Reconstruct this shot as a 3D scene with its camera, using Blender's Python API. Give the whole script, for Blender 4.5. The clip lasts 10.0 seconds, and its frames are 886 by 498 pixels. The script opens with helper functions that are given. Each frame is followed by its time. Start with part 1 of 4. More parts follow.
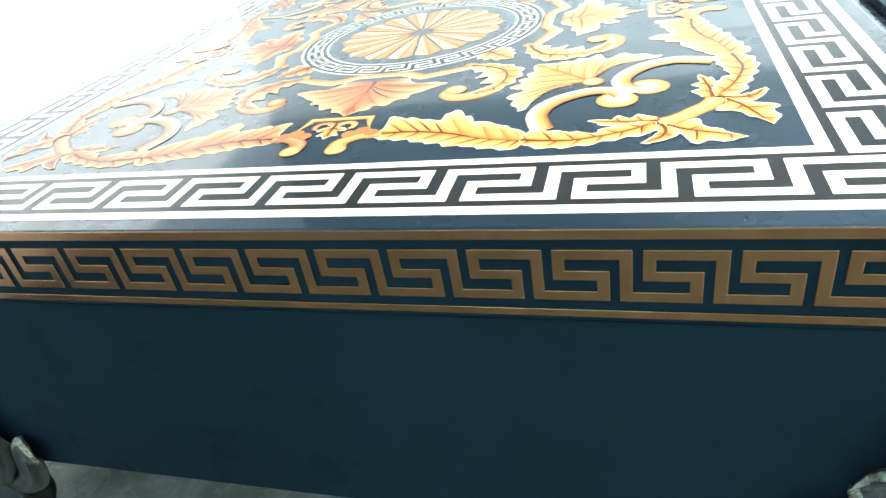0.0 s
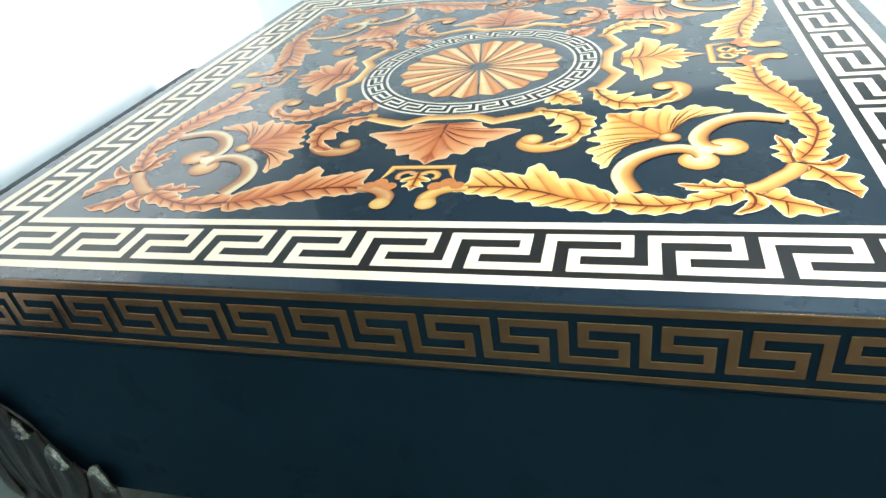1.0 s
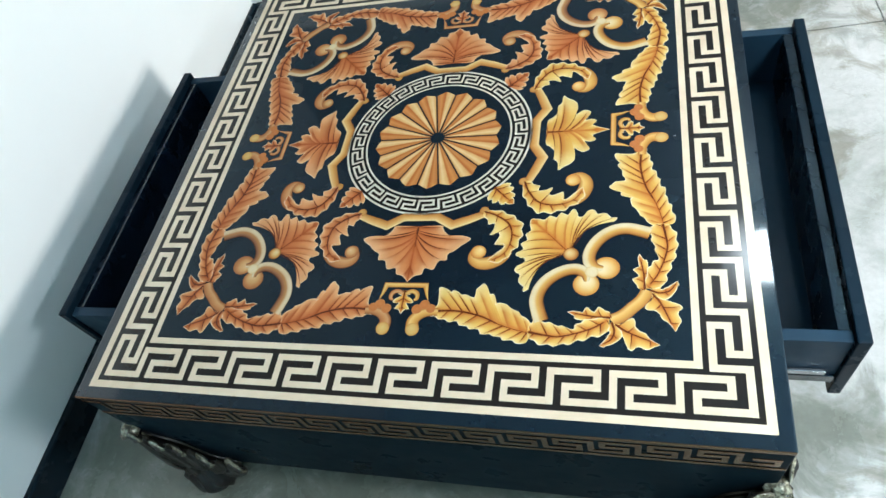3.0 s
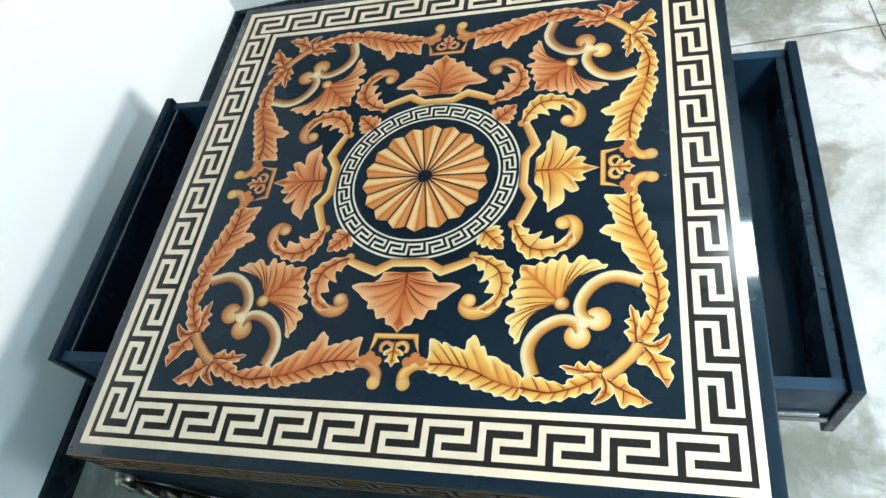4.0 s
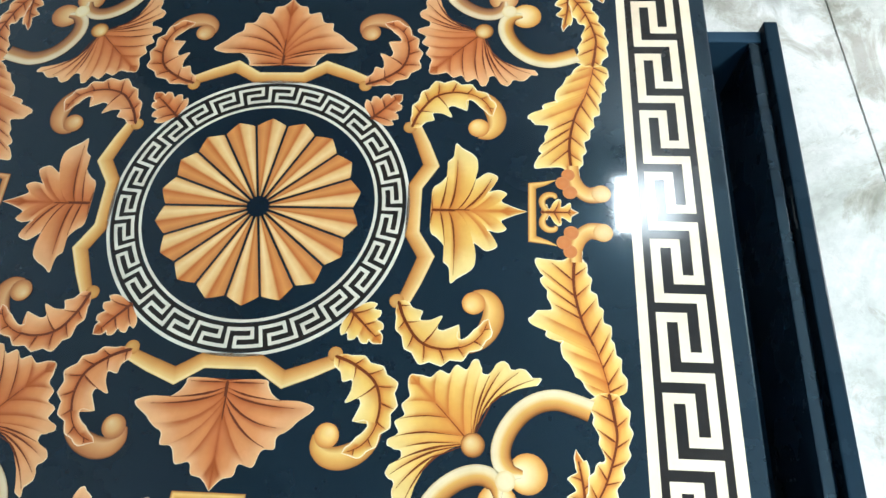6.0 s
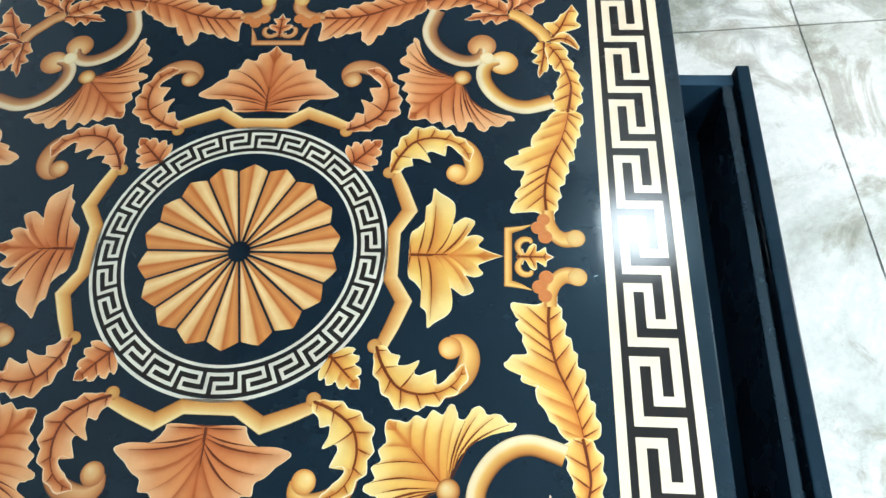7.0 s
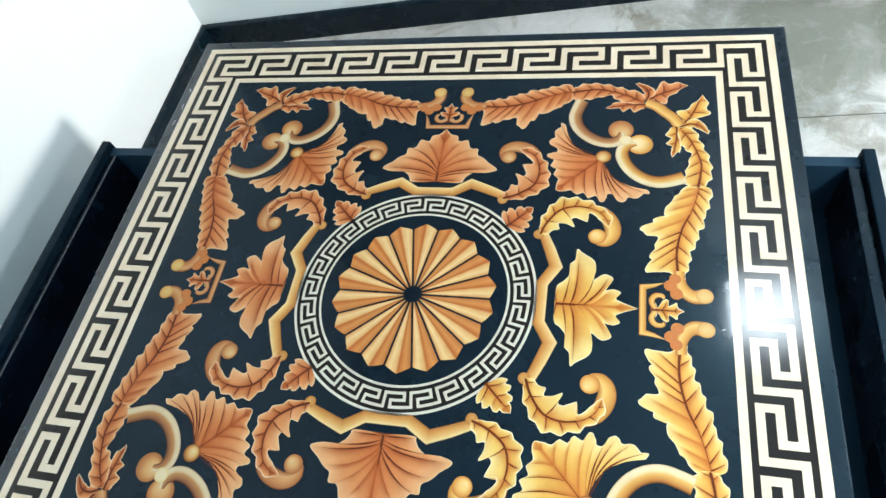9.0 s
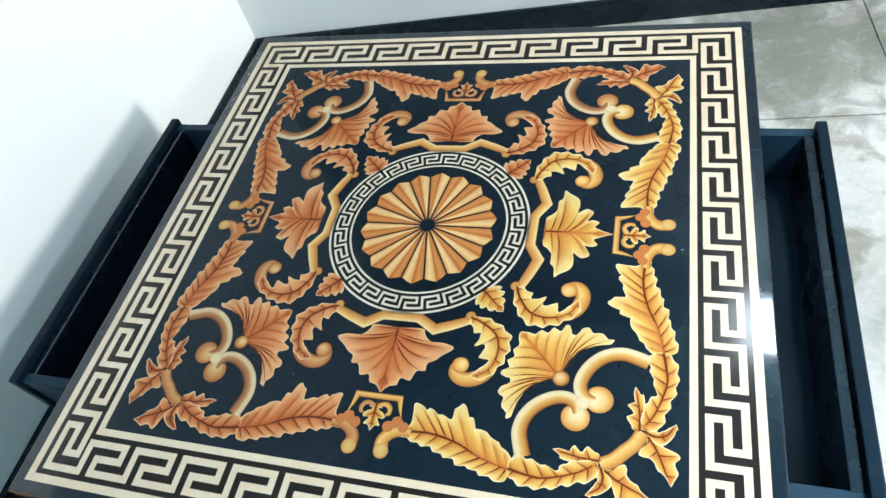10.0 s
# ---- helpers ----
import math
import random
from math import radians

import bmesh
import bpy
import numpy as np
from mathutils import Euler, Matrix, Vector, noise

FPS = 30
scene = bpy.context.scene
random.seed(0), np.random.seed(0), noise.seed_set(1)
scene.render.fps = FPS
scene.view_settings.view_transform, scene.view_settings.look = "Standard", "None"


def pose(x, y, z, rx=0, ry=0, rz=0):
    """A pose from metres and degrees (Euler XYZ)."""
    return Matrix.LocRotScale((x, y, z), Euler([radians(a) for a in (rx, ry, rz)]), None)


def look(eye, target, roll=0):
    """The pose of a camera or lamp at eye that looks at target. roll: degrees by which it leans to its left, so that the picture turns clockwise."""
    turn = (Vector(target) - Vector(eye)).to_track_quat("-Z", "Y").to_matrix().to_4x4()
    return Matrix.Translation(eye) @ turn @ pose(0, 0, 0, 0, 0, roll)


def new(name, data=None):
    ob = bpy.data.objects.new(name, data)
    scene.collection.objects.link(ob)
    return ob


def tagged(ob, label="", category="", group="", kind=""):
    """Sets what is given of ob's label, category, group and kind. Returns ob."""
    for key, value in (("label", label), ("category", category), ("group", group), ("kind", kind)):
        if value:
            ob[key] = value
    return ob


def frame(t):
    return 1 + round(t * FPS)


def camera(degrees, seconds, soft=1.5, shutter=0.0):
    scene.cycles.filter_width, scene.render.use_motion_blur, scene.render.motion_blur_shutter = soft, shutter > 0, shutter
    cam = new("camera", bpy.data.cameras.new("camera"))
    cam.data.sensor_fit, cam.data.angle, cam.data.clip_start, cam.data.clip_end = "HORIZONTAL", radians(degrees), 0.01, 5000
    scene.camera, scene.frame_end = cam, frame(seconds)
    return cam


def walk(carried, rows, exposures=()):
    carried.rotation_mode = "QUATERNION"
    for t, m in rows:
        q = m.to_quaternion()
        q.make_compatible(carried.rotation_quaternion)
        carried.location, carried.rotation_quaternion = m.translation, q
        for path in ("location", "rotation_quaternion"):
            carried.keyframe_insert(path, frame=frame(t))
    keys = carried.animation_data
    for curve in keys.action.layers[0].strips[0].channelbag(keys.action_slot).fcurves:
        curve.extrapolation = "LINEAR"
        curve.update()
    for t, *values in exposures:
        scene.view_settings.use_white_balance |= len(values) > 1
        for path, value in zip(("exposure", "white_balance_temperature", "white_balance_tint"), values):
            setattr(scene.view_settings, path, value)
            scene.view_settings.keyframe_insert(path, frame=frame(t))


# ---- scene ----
cam = camera(68.4, 10.0)
PATH = [
    (0, (0.281, -0.852, 0.669), (-0.297, 0.74, -0.394), -10.8),
    (0.5, (0.244, -0.857, 0.689), (-0.302, 0.745, -0.376), -9.0),
    (1, (0.205, -0.856, 0.742), (-0.351, 0.719, -0.357), -9.7),
    (1.3, (0.21, -0.84, 0.762), (-0.348, 0.719, -0.359), -9.7),
    (1.5, (0.203, -0.831, 0.781), (-0.314, 0.7, -0.397), -9.6),
    (1.8, (0.208, -0.81, 0.856), (-0.297, 0.655, -0.408), -9.3),
    (2, (0.224, -0.795, 0.9), (-0.248, 0.611, -0.441), -9.3),
    (2.2, (0.242, -0.777, 0.96), (-0.181, 0.438, -0.571), -9.3),
    (2.5, (0.297, -0.764, 1.1), (-0.163, 0.352, -0.495), -14.6),
    (2.7, (0.305, -0.757, 1.161), (-0.149, 0.287, -0.483), -18.6),
    (3, (0.323, -0.753, 1.245), (-0.235, 0.303, -0.359), -23.0),
    (3.2, (0.352, -0.749, 1.263), (-0.252, 0.366, -0.283), -24.1),
    (4.3, (0.309, -0.58, 1.3), (-0.225, 0.35, -0.389), -26.9),
    (4.5, (0.286, -0.524, 1.306), (-0.246, 0.379, -0.398), -28.2),
    (5, (0.22, -0.41, 1.236), (-0.238, 0.475, -0.498), -23.0),
    (5.5, (0.218, -0.353, 1.13), (-0.057, 0.461, -0.676), -13.5),
    (6, (0.245, -0.303, 1.071), (0.118, 0.464, -0.772), -7.3),
    (6.2, (0.266, -0.29, 1.063), (0.17, 0.488, -0.777), -5.2),
    (7.3, (0.264, -0.284, 1.106), (0.112, 0.568, -0.697), -8.4),
    (7.5, (0.253, -0.289, 1.115), (0.058, 0.582, -0.675), -10.5),
    (8, (0.239, -0.306, 1.144), (-0.048, 0.589, -0.621), -14.8),
    (8.5, (0.235, -0.342, 1.171), (-0.179, 0.588, -0.55), -18.6),
    (9, (0.239, -0.375, 1.2), (-0.227, 0.621, -0.47), -18.6),
    (9.5, (0.264, -0.471, 1.223), (-0.219, 0.567, -0.417), -18.1),
    (10, (0.318, -0.6, 1.247), (-0.24, 0.498, -0.329), -18.3),
]
EXPOSURES = [(t, e, 6150, 10) for t, e in ((0.0, 0.56), (0.5, 0.46), (1.0, -0.06), (1.6, -0.54), (2.2, -0.84), (3.2, -0.75), (4.4, -0.58), (9.0, -0.58), (10.0, -0.66))]
walk(cam, [(t, look(e, g, r)) for t, e, g, r in PATH], EXPOSURES)


# ---- world and light ----
world = bpy.data.worlds.new("world")
scene.world = world
world.use_nodes = True
sky = world.node_tree.nodes.new("ShaderNodeTexSky")
sky.sky_type, sky.sun_disc = "NISHITA", False
sky.sun_elevation, sky.sun_rotation = radians(35), radians(90)
world.node_tree.links.new(sky.outputs[0], world.node_tree.nodes["Background"].inputs[0])
world.node_tree.nodes["Background"].inputs[1].default_value = 0.1


def area_lamp(name, place, target, w, h, watts, colour):
    data = bpy.data.lights.new(name, "AREA")
    data.shape, data.size, data.size_y = "RECTANGLE", w, h
    data.energy, data.color = watts, colour
    ob = new(name, data)
    ob.matrix_world = look(place, target)
    return ob


# First lamp known from its reflection; the other two are added, unseen fill.
UNSEEN_LAMPS = ((0.90, 0.93, 2.26), (1.12, -0.58, 1.40), (-0.25, -2.30, 2.26))
for (x, y, z), down, up, tint in zip(UNSEEN_LAMPS, (0.1, 33, 0.5), (1, 7, 34), ((0.60, 0.96, 1.06), (0.88, 0.98, 1.03), (0.66, 0.98, 1.06))):
    area_lamp("unseen_lamp_light", (x, y, z), (x, y, 0.0), 0.26, 0.26, down, tint)
    # Uplights are added to lift the ambient light; no source is known.
    area_lamp("fill_uplight", (x, y, z + 0.06), (x, y, 3.0), 0.26, 0.26, up, tint)
# Direction inferred from the wall's shadow; the window for this light is assumed.
area_lamp("window_light", (3.42, 1.00, 1.78), (-0.9, 0.1, 0.5), 0.30, 0.30, 205, (1.0, 0.95, 0.88))


# ---- materials ----
def shader(name, rough=0.4, metal=0.0, coat=0.0):
    m = bpy.data.materials.new(name)
    m.use_nodes = True
    p = m.node_tree.nodes["Principled BSDF"]
    p.inputs["Roughness"].default_value = rough
    p.inputs["Metallic"].default_value = metal
    p.inputs["Coat Weight"].default_value = coat
    p.inputs["Coat Roughness"].default_value = 0.04
    return m, m.node_tree, p


def node(tree, kind, **values):
    n = tree.nodes.new(kind)
    for key, value in values.items():
        n.inputs[key.replace("_", " ")].default_value = value
    return n


def noise_tex(tree, scale, detail=5.0, rough=0.6, distort=0.0):
    n = node(tree, "ShaderNodeTexNoise", Scale=scale, Detail=detail, Roughness=rough, Distortion=distort)
    tc = tree.nodes.new("ShaderNodeTexCoord")
    tree.links.new(tc.outputs["Object"], n.inputs["Vector"])
    return n


def ramp(tree, source, stops):
    r = tree.nodes.new("ShaderNodeValToRGB")
    while len(r.color_ramp.elements) < len(stops):
        r.color_ramp.elements.new(0.5)
    for e, (at, c) in zip(r.color_ramp.elements, stops):
        e.position = at
        e.color = (c, c, c, 1) if isinstance(c, (int, float)) else (*c, 1)
    tree.links.new(source, r.inputs[0])
    return r


def mix(tree, a, b, fac, mode="MIX"):
    n = tree.nodes.new("ShaderNodeMix")
    n.data_type, n.blend_type = "RGBA", mode
    for socket, value in ((n.inputs[0], fac), (n.inputs[6], a), (n.inputs[7], b)):
        if isinstance(value, (int, float)):
            socket.default_value = value
        elif isinstance(value, tuple):
            socket.default_value = (*value, 1)
        else:
            tree.links.new(value, socket)
    return n.outputs[2]


def maths(tree, op, a, b=0.0, c=0.0):
    n = tree.nodes.new("ShaderNodeMath")
    n.operation = op
    for i, value in enumerate((a, b, c)):
        if isinstance(value, (int, float)):
            n.inputs[i].default_value = value
        else:
            tree.links.new(value, n.inputs[i])
    return n.outputs[0]


def bump(tree, p, height, strength, distance):
    b = node(tree, "ShaderNodeBump", Strength=strength, Distance=distance)
    tree.links.new(height, b.inputs["Height"])
    tree.links.new(b.outputs[0], p.inputs["Normal"])
    tree.links.new(b.outputs[0], p.inputs["Coat Normal"])
    return b


def lacquer(name, tint, rough, orange_peel):
    m, t, p = shader(name, rough)
    big, fine = noise_tex(t, 3.0), noise_tex(t, 60.0, 3.0)
    c = ramp(t, big.outputs[0], [(0.3, tuple(0.8 * v for v in tint)), (0.7, tuple(1.25 * v for v in tint))])
    t.links.new(c.outputs[0], p.inputs["Base Color"])
    r = ramp(t, noise_tex(t, 14.0).outputs[0], [(0.35, rough * 0.8), (0.75, rough * 1.5)])
    t.links.new(r.outputs[0], p.inputs["Roughness"])
    bump(t, p, fine.outputs[0], orange_peel, 0.0006)
    return m


def clear_coat(material, weight, rough):
    p = material.node_tree.nodes["Principled BSDF"]
    p.inputs["Coat Weight"].default_value, p.inputs["Coat Roughness"].default_value = weight, rough


PEEL = 0.03
black_lacquer = lacquer("black_lacquer", (0.0030, 0.0066, 0.0138), 0.24, 2 * PEEL)
black_lacquer.node_tree.nodes["Principled BSDF"].inputs["Specular IOR Level"].default_value = 0.16
black_lacquer.node_tree.nodes["Principled BSDF"].inputs["Specular Tint"].default_value = (0.60, 0.92, 1.0, 1)
clear_coat(black_lacquer, 0.85, 0.065)
black_lacquer.node_tree.nodes["Principled BSDF"].inputs["Coat IOR"].default_value = 1.62
# Copies of the one black lacquer, each toned for the light its part gets.
body_lacquer = lacquer("body_lacquer", (0.0083, 0.0176, 0.0240), 0.30, PEEL)
body_lacquer.node_tree.nodes["Principled BSDF"].inputs["Specular IOR Level"].default_value = 0.005
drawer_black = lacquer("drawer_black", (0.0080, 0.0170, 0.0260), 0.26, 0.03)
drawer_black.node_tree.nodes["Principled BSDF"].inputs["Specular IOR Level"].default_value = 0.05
# Lightened in colour to offset the shade inside the drawers.
lifted_inside = lacquer("lifted_inside", (0.016, 0.038, 0.061), 0.42, 0.01)
lifted_inside.node_tree.nodes["Principled BSDF"].inputs["Specular IOR Level"].default_value = 0.12
skirting_black = lacquer("skirting_black", (0.004, 0.011, 0.017), 0.25, 0.05)
skirting_black.node_tree.nodes["Principled BSDF"].inputs["Specular IOR Level"].default_value = 0.22


def paint(name, rough=0.14):
    """Varnished paint: the tree, the shader and the two coordinates that run along and across a motif."""
    m, t, p = shader(name, rough)
    uv = t.nodes.new("ShaderNodeUVMap")
    uv.uv_map = "paint"
    s = t.nodes.new("ShaderNodeSeparateXYZ")
    t.links.new(uv.outputs[0], s.inputs[0])
    p.inputs["Specular IOR Level"].default_value = 0.38
    bump(t, p, noise_tex(t, 60.0, 3.0).outputs[0], PEEL, 0.0006)
    return m, t, p, s.outputs[0], s.outputs[1]


def plain_paint(name, light, dark):
    m, t, p, u, v = paint(name)
    c = ramp(t, noise_tex(t, 22.0, 6.0, 0.65).outputs[0], [(0.3, dark), (0.62, light)])
    t.links.new(c.outputs[0], p.inputs["Base Color"])
    return m


ivory_paint = plain_paint("ivory_paint", (0.77, 0.610, 0.440), (0.70, 0.530, 0.365))
pale_paint = plain_paint("pale_paint", (0.66, 0.575, 0.45), (0.56, 0.475, 0.37))


def leaf_paint(name, stops, shade, rim):
    """Airbrushed leaf: orange body, a shaded flank behind each vein, cloudy brushwork and a thin pale rim."""
    m, t, p, u, v = paint(name)
    uv = t.nodes.new("ShaderNodeUVMap")
    uv.uv_map = "rim"
    sep = t.nodes.new("ShaderNodeSeparateXYZ")
    t.links.new(uv.outputs[0], sep.inputs[0])
    body = ramp(t, v, stops).outputs[0]
    near_rib = ramp(t, sep.outputs[1], [(0.0, 0.75), (0.25, 0.35), (0.60, 0.0)]).outputs[0]
    body = mix(t, body, shade, near_rib)
    lobe = maths(t, "FRACT", u)
    side = ramp(t, lobe, [(0.0, 0.10), (0.20, 0.0), (0.40, 0.15), (0.50, 1.0), (0.62, 0.70), (0.82, 0.28), (1.0, 0.10)]).outputs[0]
    fade = ramp(t, v, [(0.0, 1.0), (0.66, 0.9), (0.95, 0.1)]).outputs[0]
    body = mix(t, body, shade, maths(t, "MULTIPLY", side, fade))
    cloud = ramp(t, noise_tex(t, 35.0, 4.0).outputs[0], [(0.35, (0.78, 0.67, 0.57)), (0.65, (1.0, 1.0, 1.0))]).outputs[0]
    body = mix(t, body, cloud, 0.5, "MULTIPLY")
    wob = maths(t, "ADD", sep.outputs[0], maths(t, "MULTIPLY", maths(t, "SUBTRACT", noise_tex(t, 90.0, 2.0).outputs[0], 0.5), 0.12))
    edge = ramp(t, wob, [(0.0, 0.90), (0.06, 0.65), (0.13, 0.0)]).outputs[0]
    t.links.new(mix(t, body, rim, edge), p.inputs["Base Color"])
    return m


gold_leaf = leaf_paint("gold_leaf", [(0.0, (0.58, 0.210, 0.038)), (0.30, (0.68, 0.340, 0.066)), (0.65, (0.74, 0.445, 0.110)), (1.0, (0.80, 0.60, 0.245))],
                       (0.49, 0.140, 0.022), (0.86, 0.73, 0.53))
# Redder, darker copy of the gold for the sides that get less light.
dimmed_leaf = leaf_paint("dimmed_leaf", [(0.0, (0.48, 0.124, 0.034)), (0.35, (0.58, 0.188, 0.058)), (0.70, (0.66, 0.265, 0.098)), (1.0, (0.74, 0.39, 0.185))],
                         (0.33, 0.072, 0.016), (0.76, 0.56, 0.36))
gold_vein = plain_paint("gold_vein", (0.165, 0.036, 0.008), (0.105, 0.023, 0.006))
dimmed_vein = plain_paint("dimmed_vein", (0.140, 0.034, 0.013), (0.085, 0.020, 0.009))


def band_paint(name, stops):
    m, t, p, u, v = paint(name)
    body = ramp(t, v, stops).outputs[0]
    cloud = ramp(t, noise_tex(t, 30.0, 4.0).outputs[0], [(0.35, (0.82, 0.72, 0.64)), (0.65, (1.0, 1.0, 1.0))]).outputs[0]
    t.links.new(mix(t, body, cloud, 0.5, "MULTIPLY"), p.inputs["Base Color"])
    return m


scroll_paint = band_paint("scroll_paint", [(0.0, (0.50, 0.36, 0.19)), (0.10, (0.68, 0.55, 0.35)), (0.32, (0.71, 0.55, 0.31)),
                                           (0.52, (0.64, 0.35, 0.090)), (0.84, (0.44, 0.165, 0.034)), (1.0, (0.08, 0.028, 0.010))])
strap_paint = band_paint("strap_paint", [(0.0, (0.30, 0.105, 0.024)), (0.10, (0.50, 0.21, 0.046)), (0.45, (0.69, 0.37, 0.092)), (0.70, (0.74, 0.46, 0.150)),
                                         (0.90, (0.50, 0.22, 0.050)), (1.0, (0.30, 0.105, 0.024))])
zigzag_paint = band_paint("zigzag_paint", [(0.0, (0.30, 0.105, 0.024)), (0.14, (0.48, 0.195, 0.045)), (0.45, (0.63, 0.305, 0.086)), (0.76, (0.71, 0.44, 0.160)),
                                           (0.92, (0.78, 0.57, 0.28)), (1.0, (0.50, 0.28, 0.09))])
ball_paint = band_paint("ball_paint", [(0.0, (0.70, 0.52, 0.28)), (0.45, (0.64, 0.40, 0.15)), (0.80, (0.48, 0.19, 0.045)), (1.0, (0.14, 0.05, 0.014))])
cream_paint = band_paint("cream_paint", [(0.0, (0.74, 0.61, 0.38)), (0.7, (0.73, 0.58, 0.34)), (1.0, (0.66, 0.47, 0.23))])
cap_paint = band_paint("cap_paint", [(0.0, (0.64, 0.42, 0.15)), (0.7, (0.61, 0.36, 0.11)), (1.0, (0.52, 0.24, 0.06))])
knob_paint = band_paint("knob_paint", [(0.0, (0.58, 0.31, 0.09)), (0.7, (0.52, 0.24, 0.06)), (1.0, (0.44, 0.17, 0.04))])
end_paint = band_paint("end_paint", [(0.0, (0.80, 0.57, 0.26)), (0.50, (0.75, 0.45, 0.14)), (0.80, (0.64, 0.29, 0.070)), (0.95, (0.54, 0.20, 0.044)), (1.0, (0.44, 0.17, 0.045))])
rosette_paint = band_paint("rosette_paint", [(0.0, (0.54, 0.185, 0.052)), (0.7, (0.50, 0.160, 0.042)), (1.0, (0.52, 0.190, 0.060))])
# Redder copies of the band paints, toned for the dimmer sides.
dimmed_scroll = band_paint("dimmed_scroll", [(0.0, (0.40, 0.25, 0.14)), (0.10, (0.64, 0.50, 0.32)), (0.32, (0.64, 0.47, 0.28)),
                                             (0.50, (0.46, 0.21, 0.075)), (0.85, (0.25, 0.095, 0.042)), (1.0, (0.06, 0.022, 0.010))])
dimmed_strap = band_paint("dimmed_strap", [(0.0, (0.10, 0.035, 0.015)), (0.10, (0.38, 0.135, 0.046)), (0.45, (0.54, 0.24, 0.088)), (0.70, (0.58, 0.30, 0.125)),
                                           (0.90, (0.38, 0.14, 0.046)), (1.0, (0.10, 0.035, 0.015))])
scroll_end = band_paint("scroll_end", [(0.0, (0.78, 0.64, 0.40)), (0.45, (0.76, 0.55, 0.27)), (0.78, (0.66, 0.36, 0.100)), (0.95, (0.56, 0.23, 0.050)), (1.0, (0.46, 0.18, 0.045))])
dimmed_end = band_paint("dimmed_end", [(0.0, (0.68, 0.45, 0.23)), (0.50, (0.60, 0.32, 0.12)), (0.80, (0.46, 0.18, 0.060)), (1.0, (0.32, 0.115, 0.040))])
DIMMED = {gold_leaf: dimmed_leaf, gold_vein: dimmed_vein, scroll_paint: dimmed_scroll, strap_paint: dimmed_strap, end_paint: dimmed_end, scroll_end: dimmed_end}


def petal_material():
    m, t, p, u, v = paint("petal_paint")
    across = ramp(t, u, [(0.0, (0.45, 0.155, 0.042)), (0.24, (0.58, 0.225, 0.060)), (0.46, (0.44, 0.120, 0.026)), (0.56, (0.68, 0.38, 0.140)),
                         (0.78, (0.78, 0.53, 0.255)), (0.94, (0.68, 0.37, 0.135)), (1.0, (0.49, 0.21, 0.068))]).outputs[0]
    deep = ramp(t, v, [(0.0, 0.80), (0.10, 0.45), (0.30, 0.10), (1.0, 0.0)]).outputs[0]
    cloud = ramp(t, noise_tex(t, 28.0, 4.0).outputs[0], [(0.35, (0.84, 0.74, 0.64)), (0.65, (1.0, 1.0, 1.0))]).outputs[0]
    c = mix(t, mix(t, across, cloud, 0.6, "MULTIPLY"), (0.16, 0.055, 0.016), deep)
    t.links.new(c, p.inputs["Base Color"])
    return m


petal_paint = petal_material()
scuff_white = plain_paint("scuff_white", (0.62, 0.64, 0.64), (0.40, 0.42, 0.43))
brown_ground = plain_paint("brown_ground", (0.020, 0.014, 0.011), (0.013, 0.010, 0.009))


def gold_material():
    m, t, p = shader("gilt_band", 0.26, 1.0)
    c = ramp(t, noise_tex(t, 40.0, 5.0).outputs[0], [(0.3, (0.185, 0.098, 0.050)), (0.7, (0.240, 0.130, 0.066))])
    t.links.new(c.outputs[0], p.inputs["Base Color"])
    bump(t, p, noise_tex(t, 250.0, 2.0).outputs[0], 0.06, 0.0005)
    return m


gilt_band = gold_material()


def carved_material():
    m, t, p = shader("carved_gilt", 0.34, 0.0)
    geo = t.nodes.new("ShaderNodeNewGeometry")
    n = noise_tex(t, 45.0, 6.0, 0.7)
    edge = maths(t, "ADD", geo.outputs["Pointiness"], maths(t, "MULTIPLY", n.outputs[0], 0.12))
    # Pale edges, dark hollows: worn gilt and caught light both put into the colour.
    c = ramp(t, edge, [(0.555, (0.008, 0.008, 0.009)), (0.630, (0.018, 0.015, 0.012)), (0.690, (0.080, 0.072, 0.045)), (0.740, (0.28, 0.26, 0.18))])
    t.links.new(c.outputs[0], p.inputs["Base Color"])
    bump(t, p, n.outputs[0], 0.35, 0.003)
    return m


carved_gilt = carved_material()


# Worn gilt paled for the highlights that upper edges and knobs catch.
def lit_material():
    m, t, p = shader("lit_gilt", 0.32, 0.25)
    c = ramp(t, noise_tex(t, 110.0, 6.0, 0.7).outputs[0], [(0.40, (0.030, 0.024, 0.014)), (0.52, (0.20, 0.19, 0.13)), (0.66, (0.48, 0.47, 0.36))])
    t.links.new(c.outputs[0], p.inputs["Base Color"])
    bump(t, p, noise_tex(t, 70.0, 5.0).outputs[0], 0.4, 0.002)
    return m


lit_gilt = lit_material()


def wall_material(name, low, high):
    m, t, p = shader(name, 0.55)
    c = ramp(t, noise_tex(t, 1.6, 6.0).outputs[0], [(0.3, low), (0.7, high)])
    t.links.new(c.outputs[0], p.inputs["Base Color"])
    bump(t, p, noise_tex(t, 120.0, 4.0).outputs[0], 0.12, 0.002)
    return m


white_wall = wall_material("white_wall", (0.85, 0.86, 0.84), (0.89, 0.89, 0.87))
# Unseen walls and ceiling, tinted cyan and blue to colour the bounced light.
bounce_wall = wall_material("bounce_wall", (0.57, 0.76, 0.81), (0.63, 0.81, 0.85))
blue_ceiling = wall_material("blue_ceiling", (0.24, 0.42, 0.52), (0.29, 0.49, 0.59))
# Unseen upper wall, darkened in colour so the lacquer mirrors less white.
upper_wall = wall_material("upper_wall", (0.20, 0.27, 0.30), (0.26, 0.33, 0.36))


